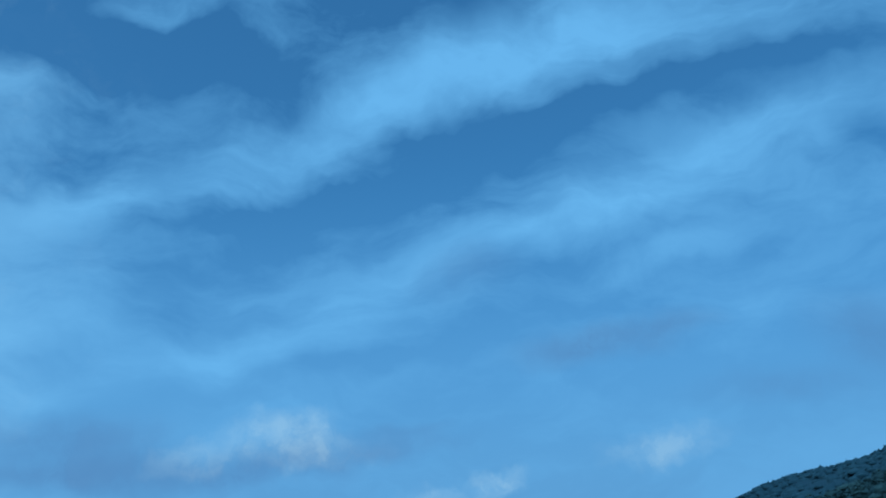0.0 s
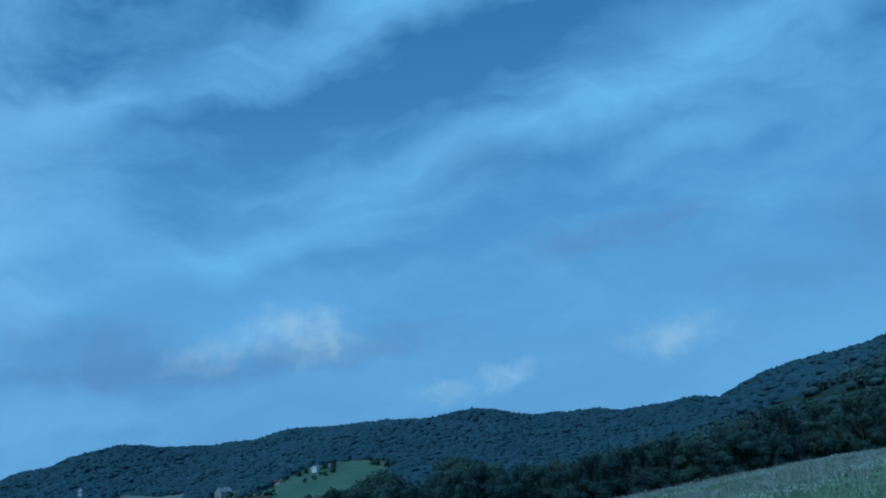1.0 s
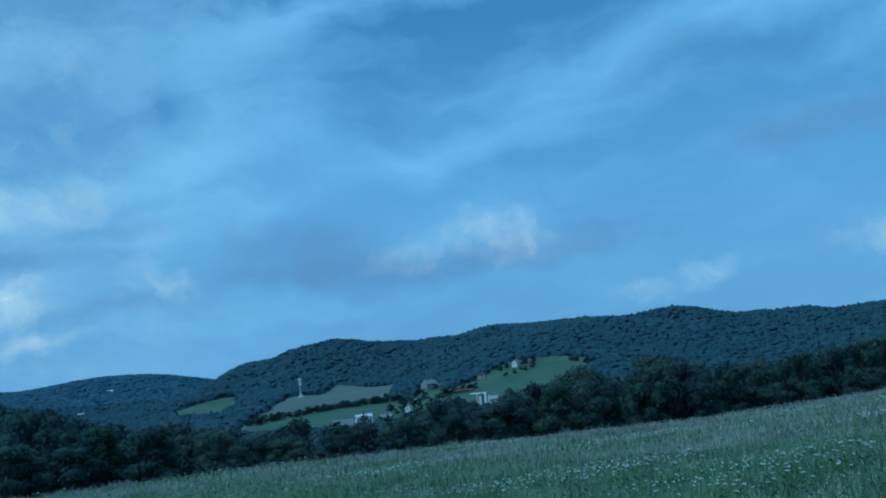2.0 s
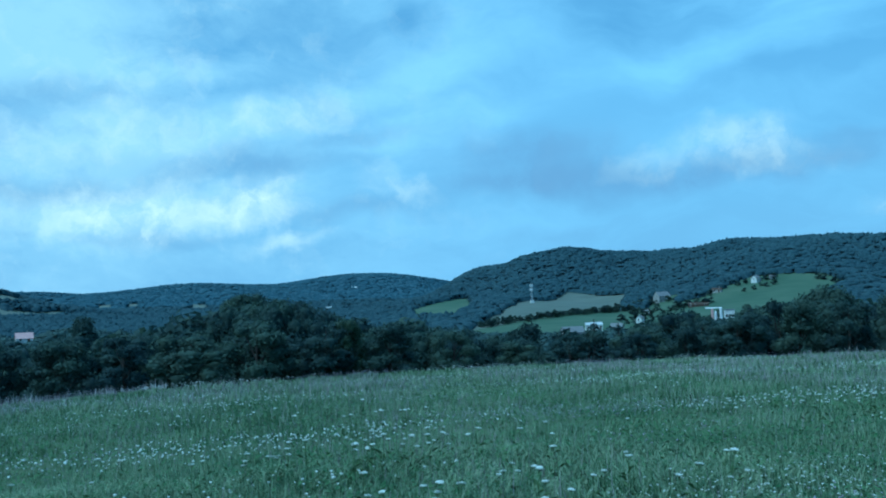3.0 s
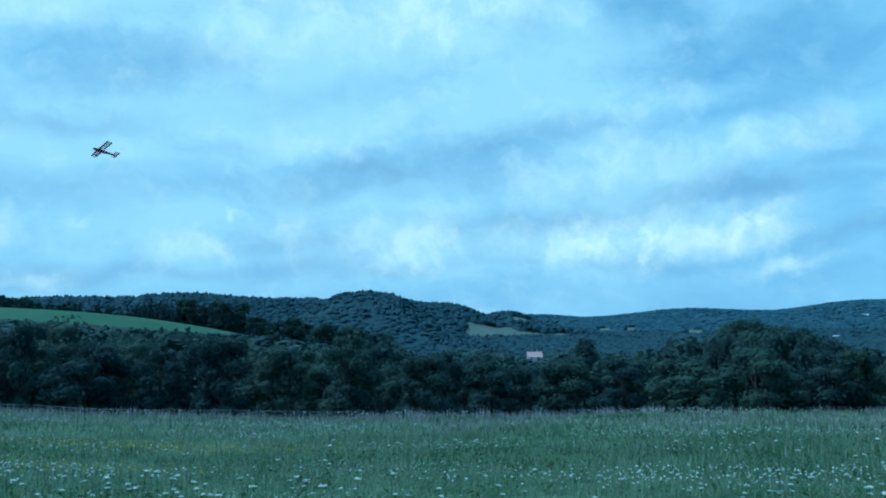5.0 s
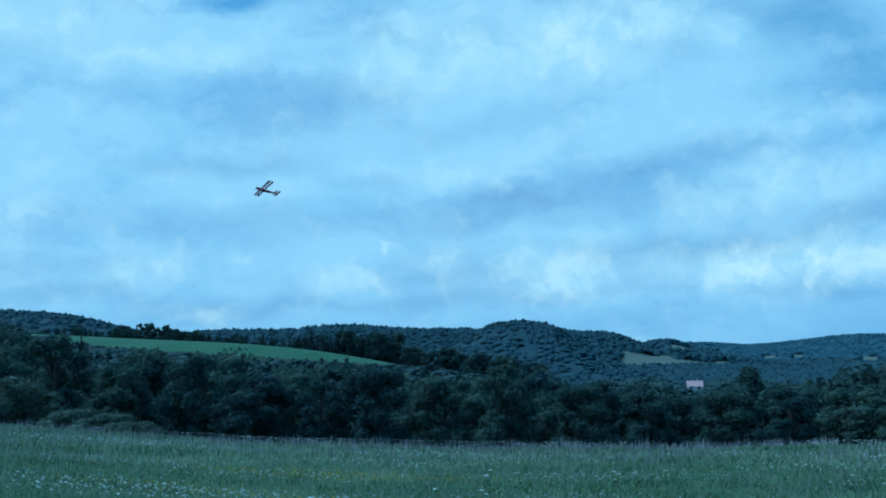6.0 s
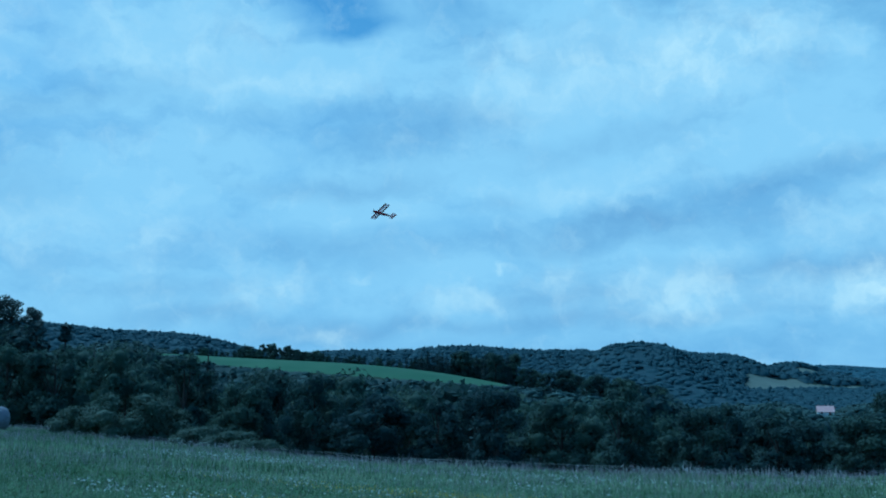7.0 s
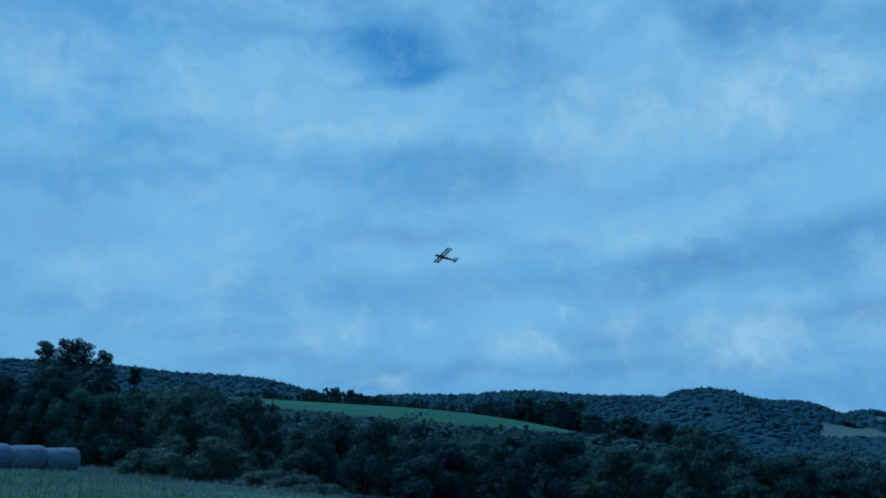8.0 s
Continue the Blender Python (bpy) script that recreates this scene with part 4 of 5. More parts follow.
gable_house("house", "small white-walled house under the wood", facing(16.0, 730, 10), 3.8, 3.6, 2.2, 3.2, M_WALL, M_ROOF_GREY, 1)
gable_house("house", "grey house with brown roof at the wood's edge", facing(11.9, 850, -15), 8, 5, 2.2, 3.8, M_WALL_GREY, M_DARK_WOOD, 2)
gable_house("house", "house with faded pink sheet roof amid trees", facing(52.63, 445, 5, 0.3), 6.6, 6, 1.9, 4.2, M_WALL, M_ROOF_PINK, 2)
gable_house("house", "small white house far off at the hill's foot", facing(35.3, 1700, 10), 12, 8, 4.0, 7.0, M_WALL, M_WALL, 2)
gable_house("house", "small white house far off in the wood", facing(33.8, 2400, 10), 14, 9, 4.0, 7.0, M_WALL, M_WALL, 2)
gable_house("house", "pale cottage half hidden by the tree belt", facing(2.9, 300, 30), 8, 6, 3.2, 6.0, M_WALL, M_ROOF, 2)


def works(at):
    """A white works building: two towers over a lower hall."""
    root = thing("factory", "white factory with upright towers and a low hall", "factory", at=at)
    bm = bmesh.new()
    box(bm, (5.5, 7, 10), Matrix.Translation((4.2, 0, 3.4)), 0.05)
    part("hall", bm, M_WALL, root)
    bm = bmesh.new()
    box(bm, (6.0, 7.6, 0.4), Matrix.Translation((4.2, 0, 8.61)), 0.03)
    part("roof", bm, M_ROOF_GREY, root)
    bm = bmesh.new()
    box(bm, (7.0, 6, 5.6), Matrix.Translation((-2.2, -0.4, 1.4)), 0.05)
    part("annex", bm, M_WALL_GREY, root)
    for x, h, wd in ((-5.4, 9.0, 1.4), (-3.6, 7.4, 1.4), (-0.6, 9.6, 1.6)):
        bm = bmesh.new()
        rod(bm, (x, -4.6, -1.5), (x, -4.6, h), wd / 2, wd / 2, 14)
        rod(bm, (x, -4.6, h), (x, -4.6, h + 0.7), wd / 2, wd * 0.12, 14)
        part("silo", bm, M_WHITE if x != -5.4 else M_ROOF_PINK, root)
    for x in (2.6, 4.2, 5.8):
        bm = bmesh.new()
        box(bm, (1.3, 0.12, 1.6), Matrix.Translation((x, -3.53, 5.2)), 0.01)
        frame_part = part("window", bm, M_FRAME, root)
        bm = bmesh.new()
        box(bm, (1.1, 0.04, 1.4), Matrix.Translation((x, -3.6, 5.2)))
        part("pane", bm, M_PANE, frame_part)
    return root


works(facing(11.7, 560, 4, 1.2))


def polytunnel(at, length, radius):
    root = thing("polytunnel", "long low white plastic polytunnel on the meadow", "greenhouse", at=at)
    bm = bmesh.new()
    n = 9
    rows = [[bm.verts.new((x, -math.cos(math.pi * k / n) * radius, math.sin(math.pi * k / n) * radius - 0.05)) for k in range(n + 1)] for x in np.linspace(-length / 2, length / 2, 10)]
    for p, q in zip(rows, rows[1:]):
        for k in range(n):
            bm.faces.new((p[k], p[k + 1], q[k + 1], q[k]))
    for end in (rows[0], rows[-1][::-1]):
        bm.faces.new(end)
    part("cover", bm, M_WHITE, root)
    for x in np.linspace(-length / 2, length / 2, 6):
        bm = bmesh.new()
        pts = [Vector((x, -math.cos(math.pi * k / n) * radius * 1.01, math.sin(math.pi * k / n) * radius * 1.01)) for k in range(n + 1)]
        for p, q in zip(pts, pts[1:]):
            rod(bm, p, q, 0.04, 0.04, 5)
        part("hoop", bm, M_STEEL, root)
    return root


polytunnel(facing(12.2, 725, -3), 11, 0.8)


# ---- the radio mast ----
def radio_mast(at, tall):
    root = thing("radio_mast", "slim steel lattice radio mast with white antennas", "mast", at=at)
    foot, head = 0.85, 0.35
    corner = [(-1, -1), (1, -1), (1, 1), (-1, 1)]
    for cx, cy in corner:
        bm = bmesh.new()
        rod(bm, (cx * foot, cy * foot, -0.4), (cx * head, cy * head, tall), 0.14, 0.10, 6)
        part("leg", bm, M_STEEL, root)
    levels = 9
    for k in range(levels):
        z0, z1 = tall * k / levels, tall * (k + 1) / levels
        a, b = foot + (head - foot) * k / levels, foot + (head - foot) * (k + 1) / levels
        bm = bmesh.new()
        for (x1, y1), (x2, y2) in zip(corner, corner[1:] + corner[:1]):
            rod(bm, (x1 * a, y1 * a, z0), (x2 * b, y2 * b, z1), 0.06, 0.06, 4)
            rod(bm, (x1 * b, y1 * b, z1), (x2 * b, y2 * b, z1), 0.06, 0.06, 4)
        part("brace", bm, M_STEEL, root)
    for z in (tall - 0.9, tall - 4.6):
        for k in range(3):
            a = k * 2.094 + 0.4
            bm = bmesh.new()
            box(bm, (0.6, 0.9, 2.4), Matrix.Rotation(a, 4, "Z") @ Matrix.Translation((1.2, 0, z)), 0.05)
            part("antenna", bm, M_WHITE, root, "white panel antenna")
    bm = bmesh.new()
    rod(bm, (0, 0, tall), (0, 0, tall + 1.8), 0.05, 0.03, 6)
    part("spike", bm, M_STEEL, root)
    bm = bmesh.new()
    box(bm, (3.2, 2.4, 2.6), Matrix.Translation((-0.5, -2.4, 1.0)), 0.05)
    part("equipment_hut", bm, M_WALL, root)
    return root


radio_mast(facing(22.91, 866, 20), 17.0)

# ---- hedge and garden trees round the village ----
hedge = random.Random(31)
village_tree = make_tree("garden_tree", "dark round garden tree by the village meadow", "tree", 88, 10.0, 3.6, 16, 900, 0.45, M_LEAF, M_BARK, 0.05, "trees round the village")
placed = 0
for a0, r0, a1, r1, n in ((26.2, 640, 22, 712, 26), (22, 715, 18.0, 775, 34), (18.6, 770, 16.2, 800, 16), (17.2, 800, 15.8, 850, 12), (17.0, 745, 15.4, 760, 10), (14.4, 770, 12.2, 778, 14), (10.8, 872, 8.6, 890, 9), (17.4, 600, 13.0, 640, 14), (18.0, 800, 16.5, 900, 8), (21, 520, 12, 560, 12), (17.5, 640, 14, 740, 8), (16.5, 830, 12, 840, 10), (10.6, 830, 8.5, 860, 5), (14, 600, 9, 690, 6), (6.5, 880, 5, 820, 7), (87.6, 438, 85.2, 423, 7), (84.3, 418, 81.8, 408, 7), (81.5, 406, 76.5, 396, 8), (91, 462, 88, 444, 6)):
    for k in range(n):
        f = (k + hedge.uniform(0.1, 0.9)) / n
        az, r = a0 + (a1 - a0) * f + hedge.uniform(-0.15, 0.15), r0 + (r1 - r0) * f + hedge.uniform(-8, 8)
        s = hedge.uniform(0.3, 0.62) if r0 > 500 or az < 60 else hedge.uniform(0.28, 0.5)
        m = Matrix.Translation(at_polar(az, r, -0.1)) @ Matrix.Rotation(hedge.uniform(0, 6.28), 4, "Z") @ Matrix.Diagonal((s * (1.75 if r0 > 600 else 1.3), s * (1.75 if r0 > 600 else 1.3), s, 1))
        if placed:
            copy_at(village_tree, m)
        else:
            village_tree.matrix_basis = m
        placed += 1

# ---- single trees and shrubs that stand out ----
def set_at(ob, az, r, turn=0.0, scale=1.0, sink=0.1):
    ob.matrix_basis = Matrix.Translation(at_polar(az, r, -sink)) @ Matrix.Rotation(radians(turn), 4, "Z") @ Matrix.Scale(scale, 4)
    return ob


def height_to(az, r, el):
    """Height from the ground there up to an elevation in degrees."""
    return 1.7 + r * math.tan(radians(el)) - ground_z(*polar(az, r))


for az, r, el, spread, seed in ((39.2, 92, 0.55, 3.2, 101), (40.7, 90, 0.48, 2.8, 102), (37.6, 96, 0.0, 2.6, 103), (41.3, 98, -0.3, 2.8, 104), (50.0, 84, -0.6, 2.6, 105), (2.0, 105, 0.65, 4.0, 106), (0.4, 110, 0.5, 3.6, 107), (8.0, 95, -0.6, 2.6, 108), (14.5, 90, -1.1, 3.2, 109), (23.5, 85, -1.6, 2.6, 110)):
    h = height_to(az, r, el)
    set_at(make_tree("tall_tree", "tall dark broadleaf tree rising above the belt", "tree", seed, h, spread, 26, 9000, 0.13, M_LEAF, M_BARK, 0.2, "tall trees of the belt"), az, r)


def layered_pine(seed, tall, spread):
    """A pine with a bare trunk and flat tiers of foliage with gaps between."""
    rs = np.random.default_rng(seed)
    root = thing("pine_tree", "tall dark pine with flat open tiers of needles", "tree", "pines above the wood")
    bm = bmesh.new()
    rod(bm, (0, 0, -0.6), (0.15, 0.1, tall * 0.95), tall * 0.017, tall * 0.005, 8)
    cs, rad = [], []
    for k in range(40):
        f = 0.5 + 0.48 * k / 40
        a = k * 2.4 + rs.uniform(-0.3, 0.3)
        reach = spread * (1.12 - 0.75 * (f - 0.55) / 0.45) * rs.uniform(0.5, 1.0)
        tip = (math.cos(a) * reach, math.sin(a) * reach, f * tall)
        rod(bm, (0, 0, f * tall - 0.5), tip, tall * 0.005, tall * 0.002, 5)
        cs.append((tip[0] * 0.85, tip[1] * 0.85, tip[2] + 0.1))
        rad.append((spread * rs.uniform(0.25, 0.5), spread * rs.uniform(0.25, 0.5), tall * rs.uniform(0.014, 0.024)))
    part("trunk", bm, M_BARK, root)
    v, t = leaves(rs, np.array(cs), np.array(rad), 9500, 0.10, 0.5, 0.0)
    v[:, 2] *= tall / v[:, 2].max()
    crown = new("crown", mesh_of("crown", v, t, [M_NEEDLE]))
    crown.parent = root
    return root


for az, el, spread, seed in ((98.5, 4.1, 1.7, 121), (99.7, 4.75, 2.4, 122), (100.6, 4.7, 2.2, 123), (101.7, 4.5, 1.6, 124)):
    set_at(layered_pine(seed, height_to(az, 112, el), spread), az, 112)
for az, el, seed in ((96.8, 3.6, 131), (89.6, 1.15, 132), (88.6, 0.95, 133)):
    set_at(make_conifer("spruce_tree", "pointed dark spruce above the wood's edge", seed, height_to(az, 95, el), 1.3, 4500), az, 95)

for az, r, tall, spread, seed, label in ((93.4, 58, 2.9, 2.6, 141, "grey-green willow bush at the field edge"), (91.6, 59, 3.2, 2.0, 142, "tall grey-green willow bush at the field edge"), (95.6, 61, 2.0, 2.0, 143, "low grey willow bush beside the bales"),
                                          (89.3, 54, 1.7, 2.0, 144, "low grey-green bramble bush at the fence"), (87.6, 52, 1.5, 1.8, 145, "low spreading grey bush at the fence"), (85.9, 50, 1.1, 1.5, 146, "small grey bush in pale grass")):
    set_at(make_tree("bush", label, "bush", seed, tall, spread, 20, 6500, 0.06, M_LEAF_GREY, M_BARK, 0.0, "grey bushes at the field edge", 0.5), az, r)

dead = random.Random(8)
for az, r, tall in ((83.9, 66, 7.5), (83.0, 68, 7.0), (82.1, 67, 6.5), (86.6, 70, 7.5), (8.9, 80, 7.0)):
    root = thing("dead_tree", "bare bleached dead tree trunk before the dark wood", "tree", "dead trunks")
    bm = bmesh.new()
    rod(bm, (0, 0, -0.4), (0.1, 0, tall * 0.5), 0.10, 0.07, 7)
    rod(bm, (0.1, 0, tall * 0.5), (0.05, 0.1, tall), 0.07, 0.02, 6)
    part("trunk", bm, M_DEADWOOD, root)
    for k in range(6):
        bm = bmesh.new()
        z, a = tall * dead.uniform(0.35, 0.9), dead.uniform(0, 6.28)
        rod(bm, (0.08, 0.03, z), (math.cos(a) * 0.8, math.sin(a) * 0.8, z + 0.5), 0.03, 0.008, 5)
        part("branch", bm, M_DEADWOOD, root)
    set_at(root, az, r)


# ---- round bales ----
def round_bale(seed):
    """A round bale wrapped in net: bulging drum with slack folds, straw ends; axis along x."""
    rs = np.random.default_rng(seed)
    root = thing("round_bale", "round hay bale in grey-white wrap, end to end in a row", "hay bale", "row of bales")
    length, radius, seg = 1.62, 0.60, 40
    bm = bmesh.new()
    rows = []
    for k in range(15):
        f = k / 14
        x = (f - 0.5) * length
        edge_round = 1 - 0.10 * (abs(2 * f - 1) ** 8)
        ring = []
        for s in range(seg):
            a = s * 2 * math.pi / seg
            rr = radius * edge_round * (1 + 0.012 * math.sin(9 * a + seed) * math.sin(k * 1.3) + 0.008 * rs.normal())
            zz = math.sin(a) * rr
            ring.append(bm.verts.new((x, math.cos(a) * rr * 1.03, max(zz, -0.56) + 0.57)))
        rows.append(ring)
    for p, q in zip(rows, rows[1:]):
        for s in range(seg):
            bm.faces.new((p[s], p[(s + 1) % seg], q[(s + 1) % seg], q[s]))
    part("wrap", bm, M_WRAP, root, "grey-white plastic net wrap with folds")
    for face in (-1, 1):
        bm = bmesh.new()
        bmesh.ops.create_circle(bm, cap_ends=True, cap_tris=True, segments=28, radius=0.53, matrix=Matrix.Translation((face * (length / 2 - 0.004), 0, 0.57)) @ Matrix.Rotation(radians(90), 4, "Y"))
        bmesh.ops.subdivide_edges(bm, edges=bm.edges[:], cuts=2)
        for v in bm.verts:
            v.co.x += face * (0.03 * (1 - ((v.co.y) ** 2 + (v.co.z - 0.57) ** 2) / 0.29) + rs.normal() * 0.008)
        part("straw_end", bm, M_STRAW, root, "matted straw face of the bale")
    return root


pa, pb = at_polar(100.55, 59), at_polar(107.5, 56.0)
run = (pb - pa)
heading = math.atan2(run.y, run.x)
for k in range(5):
    p = pa + run.normalized() * (1.98 * k)
    bale = round_bale(k)
    bale.matrix_basis = Matrix.Translation((p.x, p.y, ground_z(p.x, p.y) - 0.03)) @ Matrix.Rotation(heading, 4, "Z") @ Matrix.Rotation(0.03 * (k % 2), 4, "X") @ Matrix.Scale(1.2, 4)

# ---- pasture fence along the field edge ----
fence = thing("pasture_fence", "pasture fence of thin posts and pale tape", "fence")
posts = []
for az in np.arange(64, 99.5, 3.5):
    p = at_polar(float(az), float(field_edge(az)) + 0.6)
    posts.append(p)
    bm = bmesh.new()
    rod(bm, p + Vector((0, 0, -0.3)), p + Vector((0, 0, 0.5)), 0.014, 0.012, 7)
    part("post", bm, M_DEADWOOD, fence)
for z in (0.44,):
    for p, q in zip(posts, posts[1:]):
        bm = bmesh.new()
        mid_ = (p + q) / 2 + Vector((0, 0, z - 0.03))
        rod(bm, p + Vector((0, 0, z)), mid_, 0.005, 0.005, 5)
        rod(bm, mid_, q + Vector((0, 0, z)), 0.005, 0.005, 5)
        part("tape", bm, M_TAPE, fence, "thin pale fence tape")


# ---- the model aeroplane ----
def model_plane():
    """High-wing model: nose along +x, left wing along +y; span 1.5 m."""
    root = thing("model_aeroplane", "red and cream high-wing model aeroplane in flight", "model aeroplane")
    bm = bmesh.new()
    sections = ((0.42, 0.035, 0.04, 0.0), (0.36, 0.05, 0.06, 0.0), (0.15, 0.055, 0.085, 0.0), (-0.12, 0.05, 0.08, 0.0), (-0.45, 0.03, 0.045, 0.015), (-0.72, 0.012, 0.02, 0.02))
    rows = []
    for x, w, h, z in sections:
        rows.append([bm.verts.new((x, math.cos(a) * w * (1 if abs(math.cos(a)) < 0.9 else 0.95), math.sin(a) * h + z)) for a in np.arange(10) * math.pi / 5 + 0.31])
    for p, q in zip(rows, rows[1:]):
        for k in range(10):
            bm.faces.new((p[k], p[(k + 1) % 10], q[(k + 1) % 10], q[k]))
    bm.faces.new(rows[0]), bm.faces.new(rows[-1][::-1])
    part("fuselage", bm, M_MAROON, root, "dark red-black fuselage")

    def slab(name, x0, x1, y0, y1, z, thick, mat, parent, label=""):
        bm2 = bmesh.new()
        box(bm2, (abs(x1 - x0), abs(y1 - y0), thick), Matrix.Translation(((x0 + x1) / 2, (y0 + y1) / 2, z)), min(thick, 0.02) * 0.4)
        return part(name, bm2, mat, parent, label)

    wing = slab("wing", -0.04, 0.105, -0.75, 0.75, 0.098, 0.028, M_CREAM, root, "cream film-covered wing")
    slab("leading_edge", 0.107, 0.172, -0.75, 0.75, 0.098, 0.03, M_MAROON, wing, "dark maroon leading edge")
    slab("aileron", -0.105, -0.042, 0.02, 0.75, 0.098, 0.012, M_MAROON, wing, "dark maroon aileron")
    slab("aileron", -0.105, -0.042, -0.75, -0.02, 0.098, 0.012, M_MAROON, wing, "dark maroon aileron")
    slab("tailplane", -0.72, -0.58, -0.25, 0.25, 0.045, 0.01, M_CREAM, root)
    slab("elevator", -0.775, -0.722, -0.25, 0.25, 0.045, 0.008, M_RED, root)
    bm = bmesh.new()
    pts = [(-0.55, 0.05), (-0.66, 0.22), (-0.77, 0.22), (-0.76, 0.05)]
    lo = [bm.verts.new((x, -0.006, z)) for x, z in pts]
    hi = [bm.verts.new((x, 0.006, z)) for x, z in pts]
    bm.faces.new(lo), bm.faces.new(hi[::-1])
    for k in range(4):
        bm.faces.new((lo[k], hi[k], hi[(k + 1) % 4], lo[(k + 1) % 4]))
    part("fin", bm, M_RED, root)
    bm = bmesh.new()
    rod(bm, (0.42, 0, 0), (0.47, 0, 0), 0.03, 0.008, 10)
    part("spinner", bm, M_CREAM, root)
    bm = bmesh.new()
    box(bm, (0.008, 0.26, 0.022), Matrix.Translation((0.44, 0, 0)) @ Matrix.Rotation(0.6, 4, "X"), 0.003)
    part("propeller", bm, M_BLACK, root)
    for side in (-1, 1):
        bm = bmesh.new()
        rod(bm, (0.2, side * 0.03, -0.06), (0.22, side * 0.16, -0.2), 0.006, 0.006, 5)
        leg = part("landing_leg", bm, M_STEEL, root)
        bm = bmesh.new()
        rod(bm, (0.22, side * 0.15, -0.2), (0.22, side * 0.18, -0.2), 0.04, 0.04, 14)
        part("wheel", bm, M_BLACK, leg, "small black rubber wheel")
    return root


view = aim(74.73, 7.97, -0.06).to_3x3()
nose = (view @ Vector((-0.85, 0.24, 0.47))).normalized()
left = view @ Vector((0.5, 0.456, 0.736))
left = (left - nose * left.dot(nose)).normalized()
turn = Matrix((nose, left, nose.cross(left))).transposed().to_4x4()
px, py = polar(78.62, 46 * math.cos(radians(10.15)))
model_plane().matrix_basis = Matrix.Translation((float(px), float(py), 1.7 + 46 * math.sin(radians(10.15)))) @ turn

# ---- flowers of the meadow ----
def umbel_flower(seed, tall, radius):
    """A wild carrot: ribbed stem, side leaves and a domed white umbel of many florets."""
    rs = random.Random(seed)
    root = thing("wild_carrot", "white umbel wildflower on a thin green stem in the grass", "flower", "white flowers of the meadow")
    bm = bmesh.new()
    rod(bm, (0, 0, -0.05), (0.01, 0, tall * 0.6), 0.004, 0.003, 5)
    rod(bm, (0.01, 0, tall * 0.6), (0.0, 0.01, tall - 0.02), 0.003, 0.002, 5)
    for k in range(7):
        a = k * 0.9
        rod(bm, (0, 0.01, tall - 0.03), (math.cos(a) * radius * 0.7, 0.01 + math.sin(a) * radius * 0.7, tall - 0.002), 0.0014, 0.001, 3)
    part("stem", bm, M_STEM, root)
    bm = bmesh.new()
    for k in range(24):
        rr, a = radius * math.sqrt((k + 0.5) / 24), k * 2.39996
        s = rs.uniform(0.007, 0.011)
        m = Matrix.Translation((math.cos(a) * rr, 0.01 + math.sin(a) * rr, tall + 0.012 - 0.25 * rr * rr / radius + rs.uniform(-0.003, 0.003)))
        bmesh.ops.create_cone(bm, cap_ends=True, segments=4, radius1=s * 0.6, radius2=s * 1.2, depth=0.008, matrix=m)
    part("umbel", bm, M_UMBEL, root, "domed cluster of tiny white florets")
    bm = bmesh.new()
    for k in range(3):
        a, z = k * 2.1 + rs.random(), tall * (0.15 + 0.17 * k)
        tip = Vector((math.cos(a) * 0.11, math.sin(a) * 0.11, z + 0.05))
        side = Vector((-math.sin(a), math.cos(a), 0)) * 0.02
        mid_ = tip * 0.55 + Vector((0, 0, z * 0.45 + 0.02))
        q = [bm.verts.new(p) for p in (Vector((0, 0, z)), mid_ - side, tip, mid_ + side + Vector((0, 0, 0.006)))]
        bm.faces.new(q[:3]), bm.faces.new((q[0], q[2], q[3]))
    part("leaf", bm, M_STEM, root)
    return root


umbels = [umbel_flower(3, 0.40, 0.030), umbel_flower(4, 0.44, 0.035), umbel_flower(5, 0.35, 0.024)]
spot = random.Random(77)


def drifts(az, r):
    """How thickly the flowers stand: in drifts."""
    x, y = polar(az, r)
    v = math.sin(x * 0.55 + 1.1) * math.sin(y * 0.47 + 0.3) + 0.7 * math.sin(x * 1.3 - y * 0.9)
    return v > spot.uniform(0.3, 1.5)


count = 0
while count < 260:
    az, r = spot.uniform(-22, 90), math.sqrt(spot.uniform(7.0 ** 2, 19 ** 2))
    if not drifts(az, r):
        continue
    k = count % 3
    m = Matrix.Translation(at_polar(az, r)) @ Matrix.Rotation(spot.uniform(0, 6.28), 4, "Z") @ Matrix.Rotation(spot.uniform(-0.2, 0.2), 4, "X") @ Matrix.Scale(spot.uniform(0.8, 1.15), 4)
    if count < 3:
        umbels[k].matrix_basis = m
    else:
        copy_at(umbels[k], m)
    count += 1


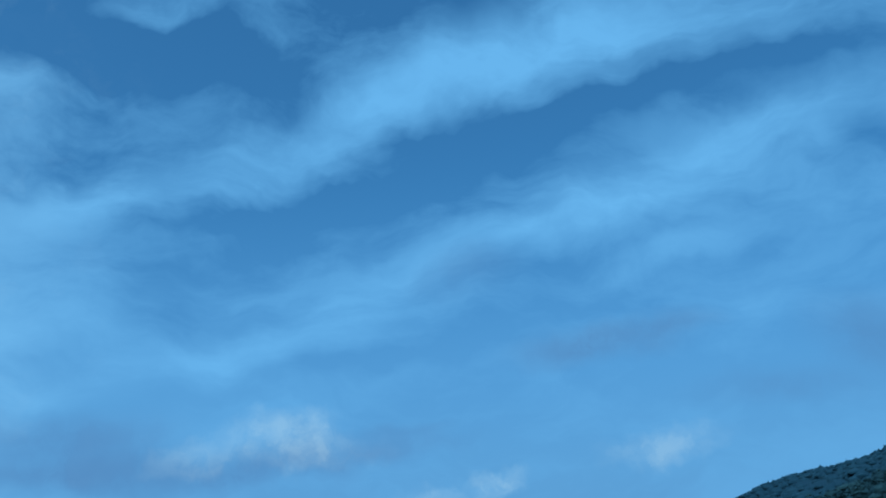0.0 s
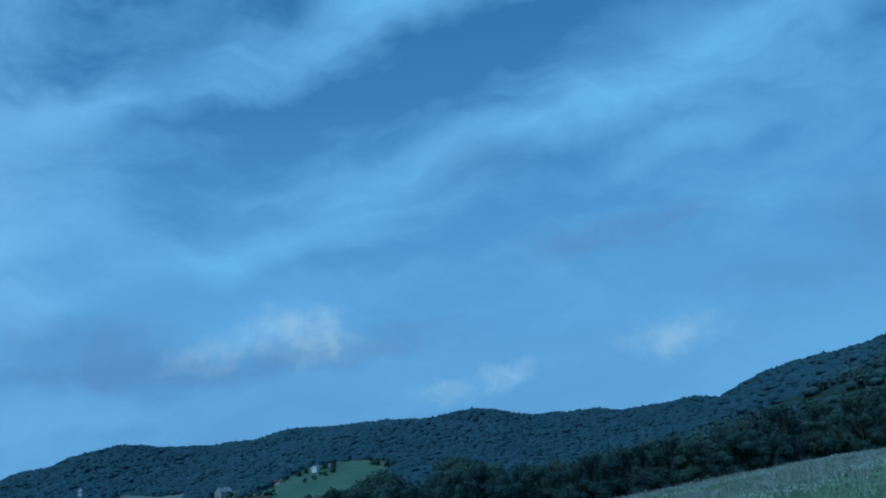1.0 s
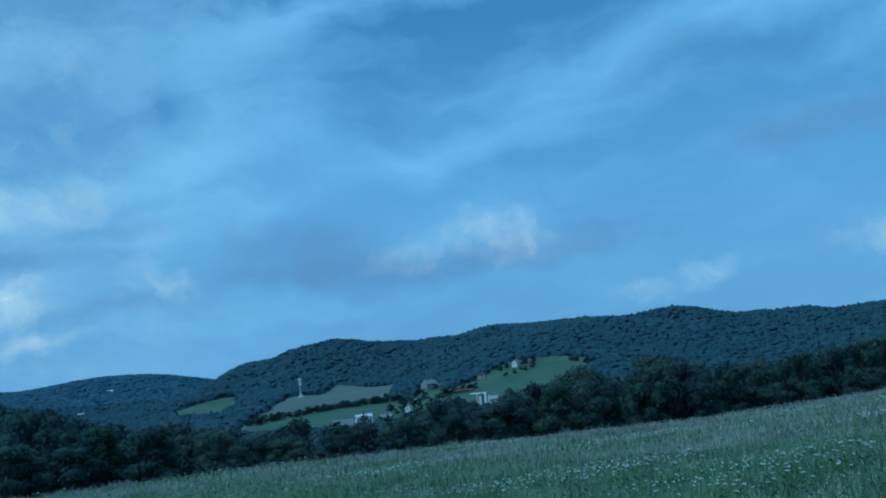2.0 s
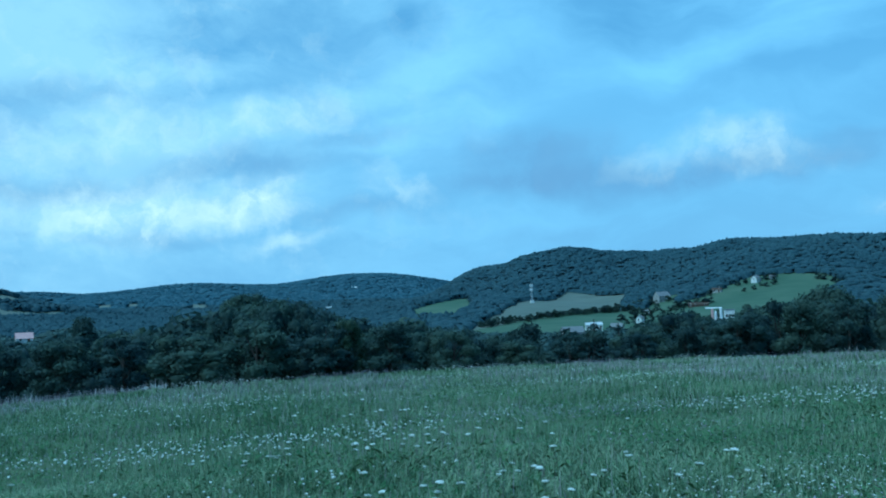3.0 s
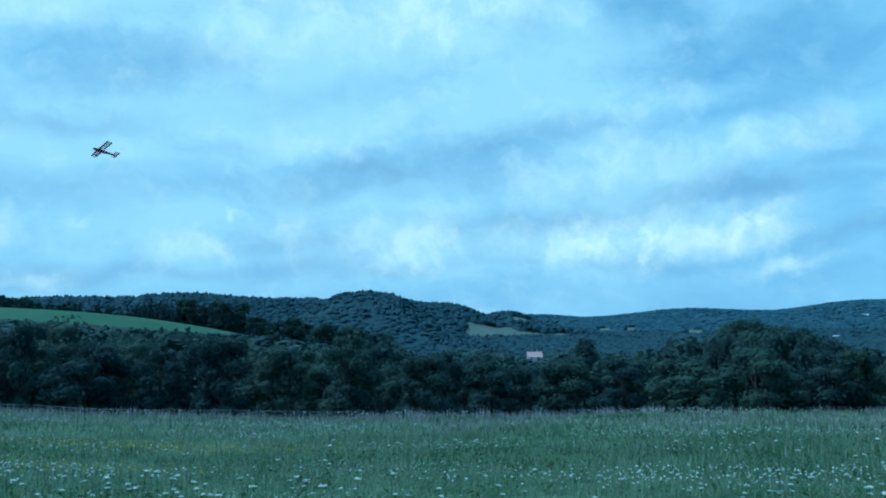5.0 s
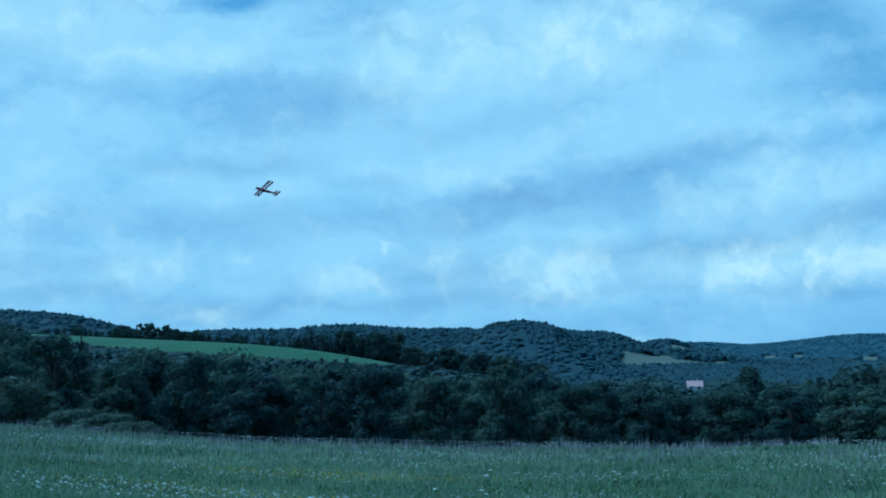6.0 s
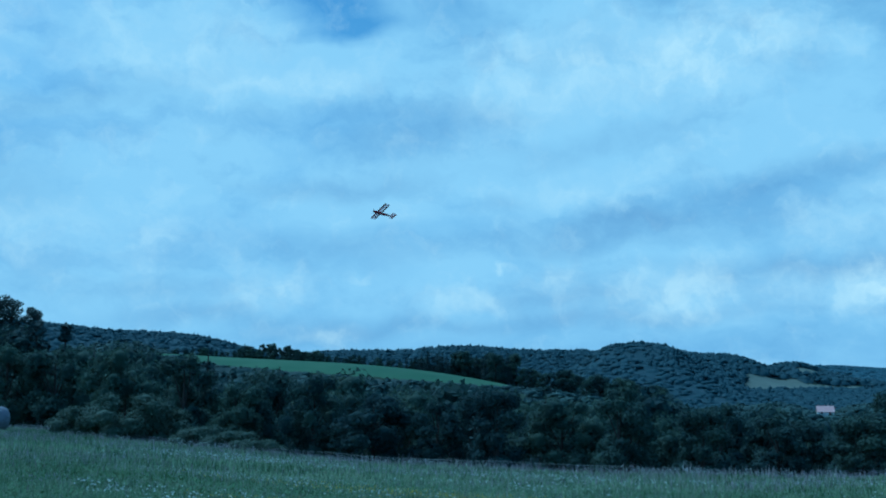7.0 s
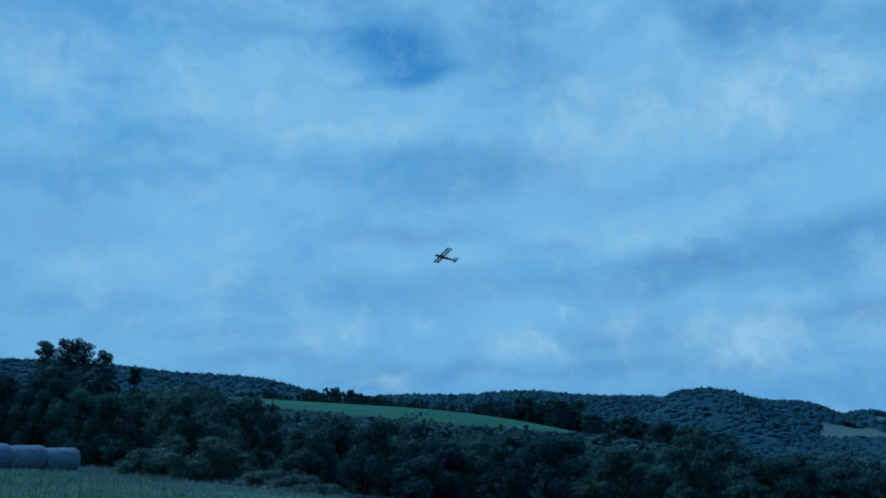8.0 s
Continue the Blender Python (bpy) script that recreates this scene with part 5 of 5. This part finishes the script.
def flower_drift(name, label, mat, n, r_lo, r_hi, az_lo, az_hi, height, size, drifted=True, seed=1):
    """Many small flower heads too many to count, each a little dome of petals, joined."""
    rs = np.random.default_rng(seed)
    a = rs.uniform(az_lo, az_hi, n * 6)
    r = r_lo + (r_hi - r_lo) * rs.random(n * 6) ** 0.8
    x, y = polar(a, r)
    keep = r < field_edge(a) - 1
    if drifted:
        keep &= (np.sin(x * 0.4 + 2 * seed) * np.sin(y * 0.37 + seed) + 0.7 * np.sin(x * 1.1 - y * 0.8 + seed)) > rs.uniform(0.45, 1.5, n * 6)
    k = np.where(keep)[0][:n]
    x, y, r = x[k], y[k], r[k]
    n = len(k)
    s = size * rs.uniform(0.5, 1.3, n)
    z = land(x, y) + height * rs.uniform(0.7, 1.15, n)
    ang = np.arange(4) * np.pi / 2
    ring = np.stack([np.cos(ang)[None] * s[:, None] + x[:, None], np.sin(ang)[None] * s[:, None] + y[:, None], np.repeat((z + rs.normal(0, 0.2, n) * s)[:, None], 4, 1) + rs.normal(0, 0.25, (n, 4)) * s[:, None]], -1)
    top = np.stack([x, y, z + 0.45 * s], -1)[:, None]
    foot = np.stack([x, y, z - 0.7 * s], -1)[:, None]
    verts = np.concatenate([ring, top, foot], 1).reshape(-1, 3)
    tri = np.array([(q, (q + 1) % 4, 4) for q in range(4)] + [((q + 1) % 4, q, 5) for q in range(4)])
    tris = (tri[None] + 6 * np.arange(n)[:, None, None]).reshape(-1, 3)
    return tagged(new(name, mesh_of(name, verts, tris, [mat])), label, "flowers", kind="stuff")


flower_drift("white_flowers", "scattered small white umbel flowers in the meadow", M_UMBEL, 16000, 7, 70, -26, 96, 0.36, 0.022, True, 1)
flower_drift("pale_flowers", "tiny white flower heads between the grass", M_UMBEL, 9000, 5.5, 40, -26, 92, 0.27, 0.012, True, 4)
flower_drift("purple_flowers", "pale purple knapweed drifts in the meadow", M_PURPLE, 30000, 6, 60, -26, 106, 0.33, 0.010, True, 2)
flower_drift("yellow_flowers", "small yellow flowers in the grass", M_YELLOW, 5500, 4.5, 24, 54, 106, 0.26, 0.012, True, 3)
